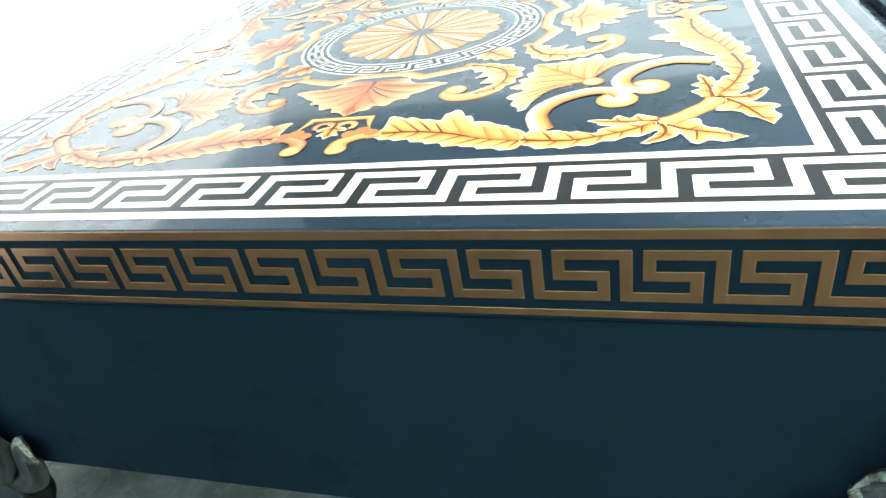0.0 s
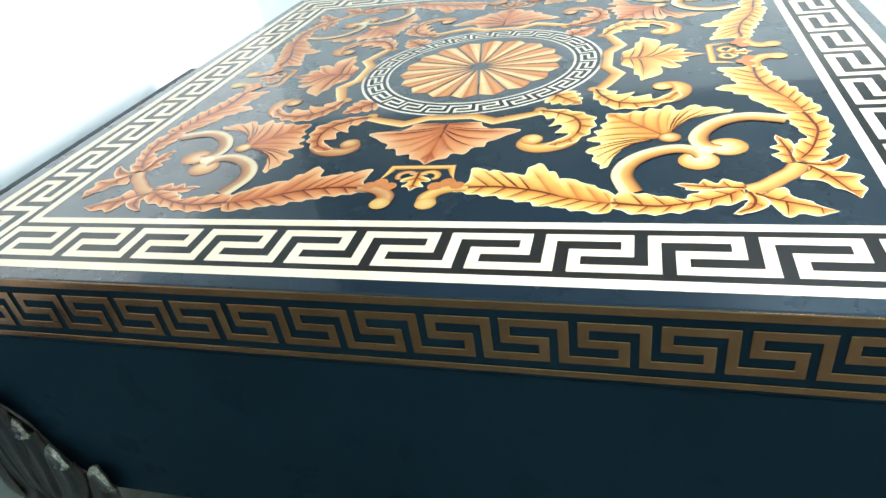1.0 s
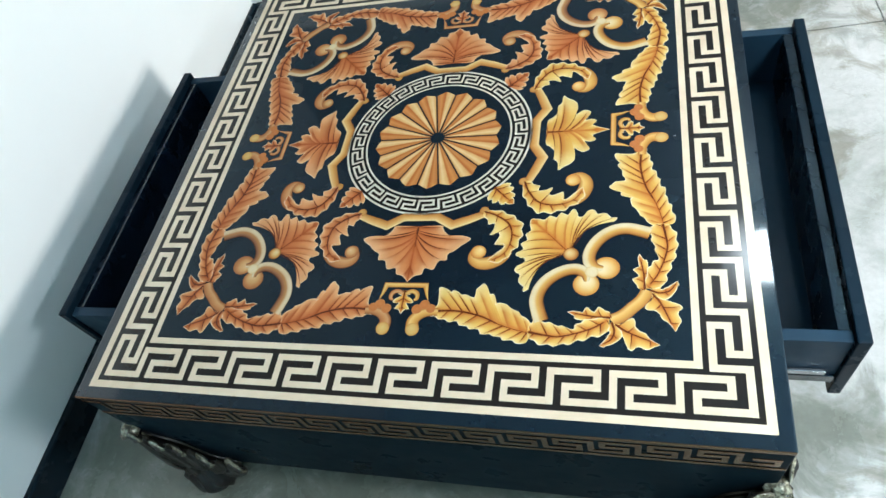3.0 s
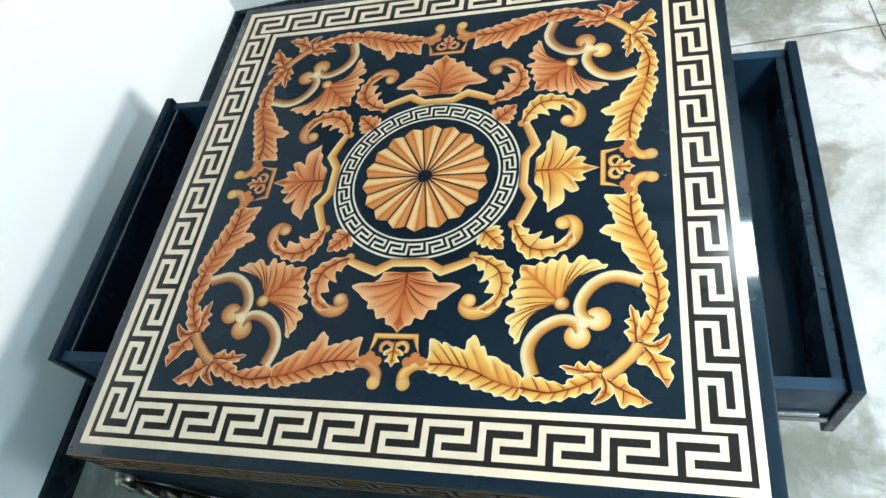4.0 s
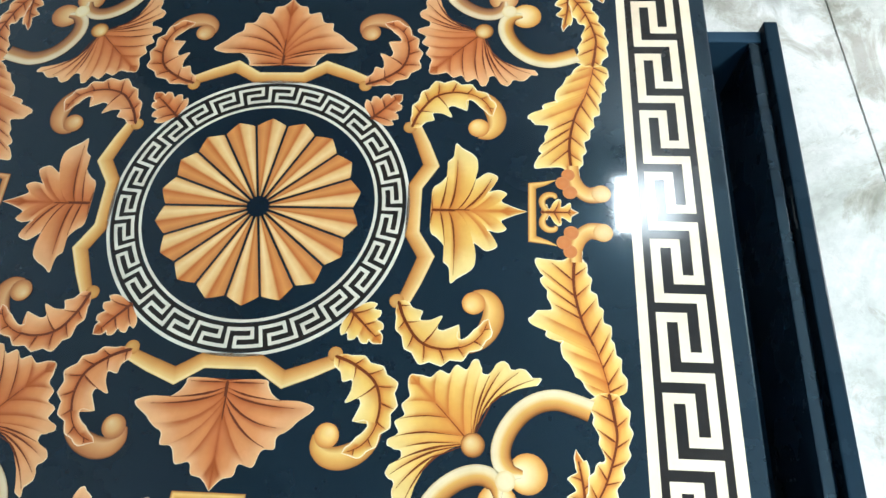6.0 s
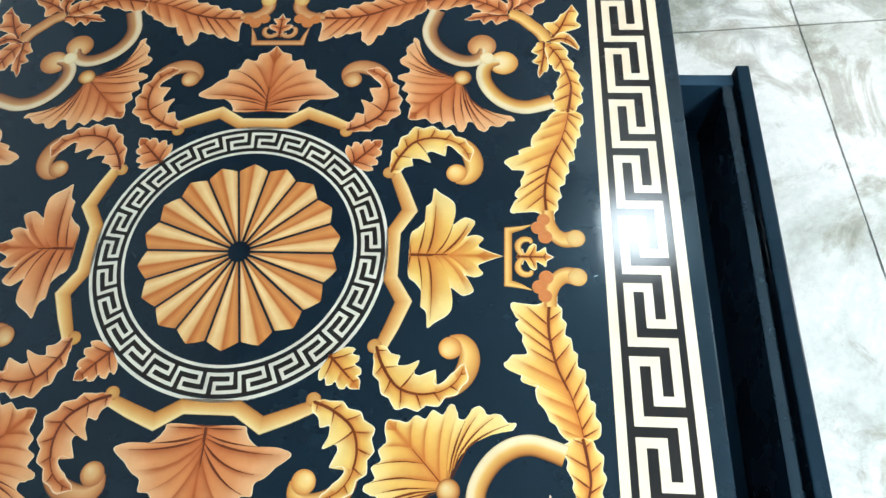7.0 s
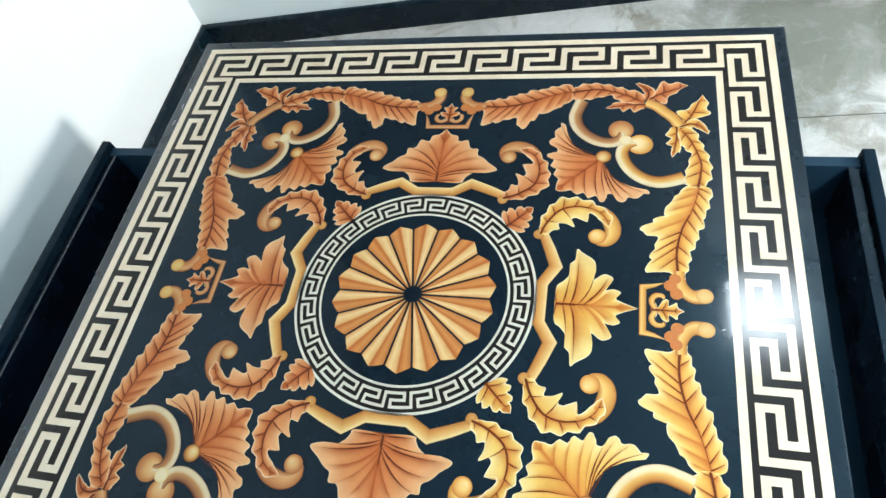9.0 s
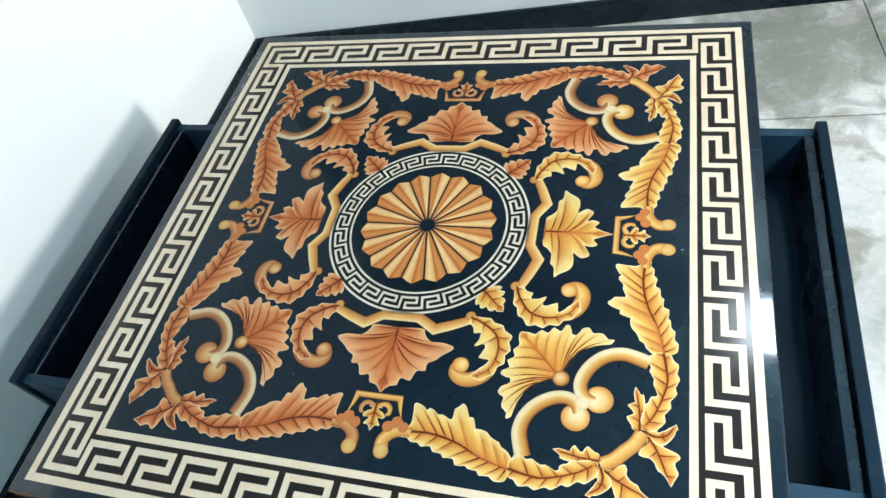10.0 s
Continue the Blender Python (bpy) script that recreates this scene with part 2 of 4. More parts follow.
# old grey-olive stains in the cement and painted shade before the table: middle, reach
STAINS_AND_SHADE = (((0.72, 1.02, 0.0), 0.34), ((1.10, 1.00, 0.0), 0.30), ((0.62, -0.30, 0.0), 0.17), ((0.80, -0.42, 0.0), 0.12), ((-0.60, -0.80, 0.0), 0.95), ((0.10, -0.85, 0.0), 0.85), ((0.55, -0.95, 0.0), 0.40), ((-0.10, -1.50, 0.0), 1.10), ((0.95, -1.70, 0.0), 0.80))


def tile_material():
    m, t, p = shader("grey_tile", 0.22)
    big, mid, fine = noise_tex(t, 2.6, 7.0, 0.62, 0.6), noise_tex(t, 9.0, 6.0, 0.7, 0.8), noise_tex(t, 55.0, 5.0, 0.7)
    c = ramp(t, big.outputs[0], [(0.30, (0.24, 0.240, 0.200)), (0.40, (0.40, 0.390, 0.350)), (0.50, (0.54, 0.515, 0.485)), (0.70, (0.64, 0.605, 0.590))]).outputs[0]
    blot = ramp(t, mid.outputs[0], [(0.34, (0.66, 0.66, 0.62)), (0.50, (1.0, 1.0, 1.0))]).outputs[0]
    c = mix(t, c, blot, 0.55, "MULTIPLY")
    patch = ramp(t, noise_tex(t, 4.3, 7.0, 0.66, 1.2).outputs[0], [(0.385, (0.50, 0.47, 0.40)), (0.43, (0.74, 0.72, 0.66)), (0.47, (1.0, 1.0, 1.0))]).outputs[0]
    c = mix(t, c, patch, 0.75, "MULTIPLY")
    where = t.nodes.new("ShaderNodeTexCoord").outputs["Object"]
    cloud = noise_tex(t, 5.5, 7.0, 0.65, 0.9).outputs[0]
    # The wide front patches put the shade before the table into the colour.
    for place, size in STAINS_AND_SHADE:
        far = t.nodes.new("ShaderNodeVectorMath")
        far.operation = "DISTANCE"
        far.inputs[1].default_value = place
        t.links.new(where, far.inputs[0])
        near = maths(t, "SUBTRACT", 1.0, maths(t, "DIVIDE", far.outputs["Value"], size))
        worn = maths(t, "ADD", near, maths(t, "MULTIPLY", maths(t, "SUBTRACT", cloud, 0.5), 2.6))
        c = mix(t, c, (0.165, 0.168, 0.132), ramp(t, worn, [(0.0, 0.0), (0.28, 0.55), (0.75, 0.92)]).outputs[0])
    speck = ramp(t, fine.outputs[0], [(0.40, (0.86, 0.86, 0.85)), (0.60, (1.0, 1.0, 1.0))]).outputs[0]
    t.links.new(mix(t, c, speck, 0.6, "MULTIPLY"), p.inputs["Base Color"])
    r = ramp(t, mid.outputs[0], [(0.3, 0.34), (0.7, 0.16)])
    t.links.new(r.outputs[0], p.inputs["Roughness"])
    bump(t, p, fine.outputs[0], 0.04, 0.001)
    return m


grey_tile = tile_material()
grout, gt, gp = shader("dark_grout", 0.85)
gc = ramp(gt, noise_tex(gt, 12.0).outputs[0], [(0.40, (0.06, 0.06, 0.055)), (0.55, (0.45, 0.44, 0.41))])
gt.links.new(gc.outputs[0], gp.inputs["Base Color"])
chrome, ct, cp = shader("chrome", 0.18, 1.0)
cc = ramp(ct, noise_tex(ct, 40.0).outputs[0], [(0.3, (0.30, 0.31, 0.33)), (0.7, (0.42, 0.43, 0.45))])
ct.links.new(cc.outputs[0], cp.inputs["Base Color"])
# Glow of the two added fill lamps.
fill_glow, wt, wp = shader("fill_glow", 0.5)
wp.inputs["Emission Color"].default_value = (0.86, 0.97, 1.0, 1)
wp.inputs["Emission Strength"].default_value = 24.0
bright_glow, bt, bp = shader("bright_glow", 0.5)
bp.inputs["Emission Color"].default_value = (0.86, 0.97, 1.0, 1)
bp.inputs["Emission Strength"].default_value = 78.0
lamp_white, lt, lp = shader("lamp_white", 0.4)
lc = ramp(lt, noise_tex(lt, 8.0).outputs[0], [(0.3, (0.74, 0.75, 0.76)), (0.7, (0.82, 0.82, 0.82))])
lt.links.new(lc.outputs[0], lp.inputs["Base Color"])


# ---- mesh helpers ----
def finish(bm, name, material, smooth=False):
    me = bpy.data.meshes.new(name)
    bm.normal_update()
    bm.to_mesh(me)
    bm.free()
    for paint_used in material if isinstance(material, tuple) else (material,):
        me.materials.append(paint_used)
    if smooth:
        for f in me.polygons:
            f.use_smooth = True
    return me


def part(name, mesh, parent, label="", m=None):
    ob = new(name, mesh)
    ob.parent = parent
    if m is not None:
        ob.matrix_basis = m
    return tagged(ob, label)


def box(bm, x0, x1, y0, y1, z0, z1, bevel=0.0):
    r = bmesh.ops.create_cube(bm, size=1.0)
    bmesh.ops.transform(bm, matrix=Matrix.LocRotScale(((x0 + x1) / 2, (y0 + y1) / 2, (z0 + z1) / 2), None, (x1 - x0, y1 - y0, z1 - z0)), verts=r["verts"])
    if bevel:
        edges = list({e for v in r["verts"] for e in v.link_edges})
        bmesh.ops.bevel(bm, geom=edges, offset=bevel, segments=2, profile=0.6, affect="EDGES")
    return bm


def box_mesh(name, material, *args, bevel=0.0):
    return finish(box(bmesh.new(), *args, bevel=bevel), name, material)


def smooth_line(pts, n=6):
    """Points of a Catmull-Rom curve through pts."""
    p = [Vector(q) for q in pts]
    p = [p[0] * 2 - p[1]] + p + [p[-1] * 2 - p[-2]]
    out = []
    for i in range(1, len(p) - 2):
        for k in range(n):
            t = k / n
            a, b, c, d = p[i - 1:i + 3]
            out.append(0.5 * ((2 * b) + (c - a) * t + (2 * a - 5 * b + 4 * c - d) * t * t + (3 * b - a - 3 * c + d) * t ** 3))
    return out + [p[-2]]


def flat_face(bm, layer, verts, uvs, layer2=None, uvs2=None, slot=0):
    """One upward face; slot: which of the mesh's paints it wears."""
    try:
        f = bm.faces.new(verts)
    except ValueError:
        return
    f.material_index = slot
    f.normal_update()
    if f.normal.z < 0:
        f.normal_flip()
    first = dict(zip(verts, uvs))
    second = dict(zip(verts, uvs2)) if layer2 else None
    for l in f.loops:
        l[layer].uv = first[l.vert]
        if layer2:
            l[layer2].uv = second[l.vert]


def ribbon(bm, pts, widths, z, closed=False, cols=4, raised=0.0, slot=0):
    """A mitred band along pts; across it the second coordinate runs from 0 (left) to 1. raised: the height of a bevelled inlay strip."""
    prof = [(1 - 2 * j / cols, 0.0) for j in range(cols + 1)]
    if raised:
        prof, cols = [(1.0, -0.0006), (1.0, raised * 0.6), (0.86, raised), (-0.86, raised), (-1.0, raised * 0.6), (-1.0, -0.0006)], 5
    lay = bm.loops.layers.uv.get("paint") or bm.loops.layers.uv.new("paint")
    pts = [Vector((p[0], p[1])) for p in pts]
    n = len(pts)
    if isinstance(widths, (int, float)):
        widths = [widths] * n
    rows, run = [], 0.0
    for i, p in enumerate(pts):
        a = pts[i - 1] if i or closed else None
        b = pts[(i + 1) % n] if i < n - 1 or closed else None
        d1 = (p - a).normalized() if a is not None else (b - p).normalized()
        d2 = (b - p).normalized() if b is not None else d1
        n1, n2 = Vector((-d1.y, d1.x)), Vector((-d2.y, d2.x))
        m = (n1 + n2)
        m = m.normalized() if m.length > 1e-6 else n1
        k = min(1.0 / max(m.dot(n1), 0.3), 1.6)
        w = widths[i] * k / 2
        if i:
            run += (p - pts[i - 1]).length
        rows.append(([bm.verts.new((*(p + m * w * f), z + h)) for f, h in prof], run))
    if closed:
        rows.append((rows[0][0], run + (pts[0] - pts[-1]).length))
    for (r0, u0), (r1, u1) in zip(rows, rows[1:]):
        for j in range(cols):
            flat_face(bm, lay, [r0[j], r0[j + 1], r1[j + 1], r1[j]],
                      [(u0, j / cols), (u0, (j + 1) / cols), (u1, (j + 1) / cols), (u1, j / cols)], slot=slot)
    return rows[0][0]


def disc(bm, x, y, r, z, n=24, rings=4, shift=0.25):
    """A painted ball; its bright spot sits a little off the middle."""
    lay = bm.loops.layers.uv.get("paint") or bm.loops.layers.uv.new("paint")
    rows = []
    for k in range(rings + 1):
        f = k / rings
        sx, sy = shift if isinstance(shift, tuple) else (-shift, -shift)
        cx, cy = x + sx * r * (1 - f), y + sy * r * (1 - f)
        rows.append([bm.verts.new((cx + f * r * math.cos(a), cy + f * r * math.sin(a), z)) for a in (2 * math.pi * i / n for i in range(n))] if k
                    else [bm.verts.new((cx, cy, z))])
    for i in range(n):
        j = (i + 1) % n
        flat_face(bm, lay, [rows[0][0], rows[1][i], rows[1][j]], [(0, 0), (0, 1 / rings), (0, 1 / rings)])
        for k in range(1, rings):
            flat_face(bm, lay, [rows[k][i], rows[k + 1][i], rows[k + 1][j], rows[k][j]],
                      [(0, k / rings), (0, (k + 1) / rings), (0, (k + 1) / rings), (0, k / rings)])


brush = random.Random(7)
LEVELS = (0.0, 0.06, 0.2, 0.4, 0.6, 0.8, 0.92, 1.0)


def leaf(bm, spine, sides, z, veins=6, lean=0.5, n=8, skip=0, joined=(True, False), bend=None, sweep=0.45, pull=0.42, spread=0.0, teeth=0.0026, pale=(0.0, 0.0), bold=1.0):
    """A lobed leaf: a rib and, on each side, the tips and notches of its rim from base to tip. The first coordinate counts veins,
    the second runs from rib to rim; a second layer holds the distances from rim and rib in centimetres. Tapered brush strokes
    in the second paint draw the rib and one vein a lobe. pale: how far a side is lightened towards its rim colour."""
    lay = bm.loops.layers.uv.get("paint") or bm.loops.layers.uv.new("paint")
    lay2 = bm.loops.layers.uv.get("rim") or bm.loops.layers.uv.new("rim")
    sp = smooth_line([(*p, 0) for p in spine], 10)
    cum = [0.0]
    for a, b in zip(sp, sp[1:]):
        cum.append(cum[-1] + (b - a).length)
    total = cum[-1]

    def along(s):
        s = min(max(s, 0.0), total)
        for i in range(len(sp) - 1):
            if s <= cum[i + 1] or i == len(sp) - 2:
                return sp[i].lerp(sp[i + 1], (s - cum[i]) / max(cum[i + 1] - cum[i], 1e-9))

    def nearest(q):
        best = min(range(len(sp)), key=lambda i: (sp[i] - q).length)
        return cum[best], (sp[best] - q).length

    for k, side in enumerate(sides):
        count = veins[k] if isinstance(veins, tuple) else veins
        ctl = [sp[0]] + [Vector((*p, 0)) for p in side] + [sp[-1]]
        sw = [nearest(q) for q in ctl]
        root, foot, top = [], [], 0.0
        for a, w in sw:
            top = min(max(top, a - lean * w), total * 0.97)
            root.append(top)
            foot.append(max(a, top))
        root = [max(r, spread * total * i / len(root)) for i, r in enumerate(root)]
        root[0] = foot[0] = 0.0
        root[-1] = max(root[-2], total * 0.97)
        foot[-1] = total
        rim = smooth_line(ctl, n)
        run = [0.0]
        for a, b in zip(rim, rim[1:]):
            run.append(run[-1] + (b - a).length)
        rows, curves = [], []
        for i, q in enumerate(rim):
            f = i / n
            a = min(int(f), len(ctl) - 2)
            g = f - a
            r = along(root[a] + (root[a + 1] - root[a]) * g)
            wide = min(1.0, max(0.0, (sw[a][1] + (sw[a + 1][1] - sw[a][1]) * g - 0.040) / 0.03))
            s0, p0 = 0.45 + (sweep - 0.45) * wide, 0.42 + (pull - 0.42) * wide
            c = along((1 - s0) * (root[a] + (root[a + 1] - root[a]) * g) + s0 * (foot[a] + (foot[a + 1] - foot[a]) * g)).lerp(q, p0)
            if bend:
                if i < skip * n:
                    continue
                h = min(1.0, 1.6 * (run[i] - run[skip * n]) / (run[-1] - run[skip * n]))
                c0 = Vector((*(bend if k == 0 else bend[::-1]), 0))
                c = c0.lerp(c, h)
            u = count * max(0.0, run[i] - run[skip * n]) / (run[-1] - run[skip * n])
            if 0 < i < len(rim) - 1 and (q - r).length > 0.006:
                tooth = 1 - abs((u + 0.15) % 1.0 - 0.5) * 4
                q = q + (q - r).normalized() * teeth * tooth * min(1.0, 4.0 * i / len(rim), 4.0 * (1 - i / len(rim)))
            pts = [(1 - v) ** 2 * r + 2 * v * (1 - v) * c + v * v * q for v in LEVELS]
            open_end = (joined[0] and i <= n) or (joined[1] and i >= len(rim) - 1 - n)
            rows.append(([bm.verts.new((*p.xy, z + 0.0000014 * (i + 50 * k))) for p in pts], u, (q - r).length * 100, 0.3 if open_end else 0.0))
            curves.append((u, r, c, q, rows[-1][0][0]))
        lift = pale[k]
        for (r0, u0, w0, e0), (r1, u1, w1, e1) in zip(rows, rows[1:]):
            for j in range(len(LEVELS) - 1):
                va, vb = LEVELS[j], LEVELS[j + 1]
                flat_face(bm, lay, [r0[j], r0[j + 1], r1[j + 1], r1[j]], [(u0, lift + (1 - lift) * va), (u0, lift + (1 - lift) * vb), (u1, lift + (1 - lift) * vb), (u1, lift + (1 - lift) * va)], lay2,
                          [(e0 + (1 - va) * w0, va * w0), (e0 + (1 - vb) * w0, vb * w0), (e1 + (1 - vb) * w1, vb * w1), (e1 + (1 - va) * w1, va * w1)])
        for number in range(int(count)):
            u, r, c, q, stem = min(curves, key=lambda row: abs(row[0] - number - 0.5))
            if (q - r).length < 0.007:
                continue
            reach = 0.82 + 0.14 * brush.random()
            thick = bold * (0.0013 + 0.018 * min(0.055, (q - r).length)) * (0.8 + 0.4 * brush.random())
            start = 0.34 + 0.16 * brush.random() if bend else 0.12 + 0.14 * brush.random() if spread else 0.0 if brush.random() < 0.75 else 0.16
            marks = [start + (reach - start) * j / 7 for j in range(8)]
            first = ribbon(bm, [((1 - v) ** 2 * r + 2 * v * (1 - v) * c + v * v * q).xy for v in marks],
                   [thick * max(0.24, (1 - (j / 7) ** 1.8)) * (1.0 if j else 0.7) for j in range(8)], z + 0.00016, cols=1, slot=1)
            bm.faces.new([stem] + first).material_index = 1
    if bend is None and total > 0.02:
        tip = len(sp) - 3
        first = ribbon(bm, [p.xy for p in sp[1:tip]], [bold * max(0.0011, 0.0034 - 0.0020 * i / tip) for i in range(1, tip)], z + 0.00018, cols=1, slot=1)
    elif bend is not None:
        first = ribbon(bm, [p.xy for p in sp[2:-6]], [0.0024 * max(0.35, 1 - i / len(sp)) for i in range(2, len(sp) - 6)], z + 0.00018, cols=1, slot=1)
    if bend is not None or total > 0.02:
        bm.faces.new([rows[1][0][0]] + first).material_index = 1


def mm(text):
    """Points from a short text of millimetres."""
    return [tuple(float(v) / 1000 for v in q.split(",")) for q in text.split()]


def flipped(pts):
    return [(x, -y) for x, y in pts]


def diagonal(pts):
    return [(y, x) for x, y in pts]


# ---- the room ----
def quad_wall(name, a, b, z0, z1, thick, material):
    """An upright wall from a to b with its body on the right-hand side of that way."""
    a, b = Vector(a), Vector(b)
    d = (b - a).normalized()
    o = Vector((d.y, -d.x)) * thick
    bm = bmesh.new()
    low = [bm.verts.new((p.x, p.y, z0)) for p in (a, b, b + o, a + o)]
    high = [bm.verts.new((p.x, p.y, z1)) for p in (a, b, b + o, a + o)]
    bm.faces.new(low)
    bm.faces.new(high)
    for i in range(4):
        bm.faces.new([low[i], low[(i + 1) % 4], high[(i + 1) % 4], high[i]])
    bmesh.ops.recalc_face_normals(bm, faces=bm.faces)
    return new(name, finish(bm, name, material))


CEIL = 2.75


def left_x(y):
    return -0.900 - 0.0152 * y


def back_y(x):
    return 1.115 + 0.112 * x


corner_y = back_y(left_x(1.0))
corner = (left_x(corner_y), corner_y)
front_left, front_right = (left_x(-3.2), -3.2), (3.5, -3.2)
back_right = (3.5, back_y(3.5))
# Above this height the walls are darkened for reflections only, out of view.
DARK_FROM = 0.95
for name, a, b, side in (("wall_west", corner, front_left, "beside"), ("wall_north", back_right, corner, "behind")):
    w = tagged(quad_wall(name, a, b, 0, DARK_FROM, 0.12, white_wall), "white painted plaster wall " + side + " the table, darkened above for the lacquer's reflections", "wall", kind="structure")
    u = quad_wall("upper_wall", a, b, DARK_FROM, CEIL, 0.12, upper_wall)
    u.parent = w
tagged(quad_wall("wall_south", front_left, front_right, 0, CEIL, 0.12, bounce_wall), "plain unseen wall closing the room, tinted cyan as bounce fill", "wall", kind="structure")
east = new("wall_east", None)
tagged(east, "unseen wall with a small assumed window, tinted cyan as bounce fill", "wall", kind="structure")
WIN = (0.68, 1.32, 1.46, 2.10)
for y0, y1, z0, z1 in ((-3.2, WIN[0], 0, CEIL), (WIN[1], 1.55, 0, CEIL), (WIN[0], WIN[1], 0, WIN[2]), (WIN[0], WIN[1], WIN[3], CEIL)):
    part("wall_piece", box_mesh("wall_piece", bounce_wall, 3.5, 3.62, y0, y1, z0, z1), east)
# Unseen window, assumed around the inferred light.
win = tagged(new("window_1", None), "small white framed window, unseen, assumed for the light from the right", "window", kind="structure")
for y0, y1, z0, z1 in ((WIN[0], WIN[0] + 0.03, WIN[2], WIN[3]), (WIN[1] - 0.03, WIN[1], WIN[2], WIN[3]), (WIN[0] + 0.03, WIN[1] - 0.03, WIN[2], WIN[2] + 0.03), (WIN[0] + 0.03, WIN[1] - 0.03, WIN[3] - 0.03, WIN[3])):
    part("window_frame", box_mesh("window_frame", lamp_white, 3.52, 3.57, y0, y1, z0, z1, bevel=0.004), win)
ceiling = new("ceiling", box_mesh("ceiling", blue_ceiling, -1.1, 3.7, -3.4, 1.7, CEIL, CEIL + 0.1))
tagged(ceiling, "plain unseen ceiling, tinted blue for bounced light", "ceiling", kind="structure")

# black skirting boards, 8 cm high, with a rounded upper edge
SK_H, SK_T = 0.080, 0.013


def skirting(name, a, b, label):
    a, b = Vector(a), Vector(b)
    d = (b - a).normalized()
    o = Vector((-d.y, d.x))
    prof = [(0.0, 0.0), (SK_T, 0.0), (SK_T, SK_H - 0.006), (SK_T - 0.002, SK_H - 0.002), (SK_T - 0.006, SK_H), (0.0, SK_H)]
    bm = bmesh.new()
    ends = [[bm.verts.new((*(p + o * t), z)) for t, z in prof] for p in (a, b)]
    for i in range(len(prof)):
        j = (i + 1) % len(prof)
        bm.faces.new([ends[0][i], ends[0][j], ends[1][j], ends[1][i]])
    bm.faces.new(ends[0])
    bm.faces.new(ends[1])
    bmesh.ops.recalc_face_normals(bm, faces=bm.faces)
    return tagged(new(name, finish(bm, name, skirting_black)), label, "skirting board", kind="structure")


skirts = {}
skirts["baseboard_west"] = skirting("baseboard_west", (corner[0] + 0.0005, corner[1] - 0.0005), (front_left[0] + 0.0005, front_left[1]), "glossy black skirting board along the white wall")
skirts["baseboard_north"] = skirting("baseboard_north", (back_right[0], back_right[1] - 0.0005), (corner[0] + SK_T + 0.001, corner[1] - 0.0005 + 0.112 * SK_T), "glossy black skirting board behind the table")

# pale scuffs where the skirting was knocked near the corner
for x0, z0, x1, z1, w in ((-0.846, 0.079, -0.838, 0.056, 0.0022), (-0.872, 0.066, -0.858, 0.024, 0.0020), (-0.880, 0.050, -0.874, 0.036, 0.0014), (-0.700, 0.079, -0.694, 0.074, 0.0040), (-0.560, 0.079, -0.553, 0.075, 0.0035)):
    bm = bmesh.new()
    ribbon(bm, [(x0, z0), (x0 * 0.6 + x1 * 0.4 + 0.001, z0 * 0.6 + z1 * 0.4), (x1, z1)], [w * 0.5, w, w * 0.4], 0.0, cols=1)
    part("scuff", finish(bm, "scuff", scuff_white), skirts["baseboard_north"], "pale scuff",
         Matrix.Translation((0, back_y(0) - 0.0005 - SK_T - 0.0009, 0)) @ Matrix(((1, 0, 0, 0), (0.112, 0, -1, 0), (0, 1, 0, 0), (0, 0, 0, 1))))

# tiled floor
floor = new("floor", box_mesh("floor", grout, -1.05, 3.62, -3.32, 1.65, -0.08, -0.004))
tagged(floor, "polished grey cement floor slabs with cloudy stains and painted shade before the table", "floor", kind="structure")
TILE, JOINT = 2.40, 0.004
turn = pose(0.926, 0.746, 0, 0, 0, 4.5)
EDGES = (((-0.98, 0, 0), (-1, 0, 0)), ((3.58, 0, 0), (1, 0, 0)), ((0, -3.28, 0), (0, -1, 0)), ((0, 1.175, 0), (-0.112, 1, 0)))
for i in range(-2, 3):
    for j in range(-3, 2):
        bm = box(bmesh.new(), JOINT / 2, TILE - JOINT / 2, JOINT / 2, TILE - JOINT / 2, -0.010, 0.0, bevel=0.0012)
        bmesh.ops.transform(bm, matrix=turn @ Matrix.Translation((i * TILE, j * TILE, 0)), verts=bm.verts)
        for co, no in EDGES:
            bmesh.ops.bisect_plane(bm, geom=bm.verts[:] + bm.edges[:] + bm.faces[:], plane_co=co, plane_no=no, clear_outer=True)
        if bm.faces:
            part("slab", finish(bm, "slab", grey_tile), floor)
        else:
            bm.free()


# unseen lamps drawn as square panels on short rods; only the first is inferred
for x, y, z in UNSEEN_LAMPS:
    lamp = tagged(new("unseen_lamp", None), "square white lamp panel on a rod, unseen; two of the three are added fill", "lamp", "hanging lamps")
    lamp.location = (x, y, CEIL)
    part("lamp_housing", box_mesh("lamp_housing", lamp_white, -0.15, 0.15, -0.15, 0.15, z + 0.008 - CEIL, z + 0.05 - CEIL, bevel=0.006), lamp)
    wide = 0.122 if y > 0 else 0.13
    part("diffuser", box_mesh("diffuser", bright_glow if y > 0 else fill_glow, -wide, wide, -wide, wide, z + 0.003 - CEIL, z + 0.0075 - CEIL, bevel=0.001), lamp, "glowing square diffuser of an unseen lamp")
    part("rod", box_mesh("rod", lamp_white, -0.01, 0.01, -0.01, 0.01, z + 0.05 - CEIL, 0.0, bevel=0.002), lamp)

# ---- the table ----
H, SLAB, BODY0, HALF = 0.45, 0.375, 0.139, 0.500
table = tagged(new("coffee_table", None), "square black lacquered coffee table painted with gold scrollwork, drawers pulled out", "table")
top = part("tabletop", box_mesh("tabletop", black_lacquer, -HALF, HALF, -HALF, HALF, SLAB, H, bevel=0.0022), table, "glossy black top with painted golden ornament")
top.data.materials.append(body_lacquer)
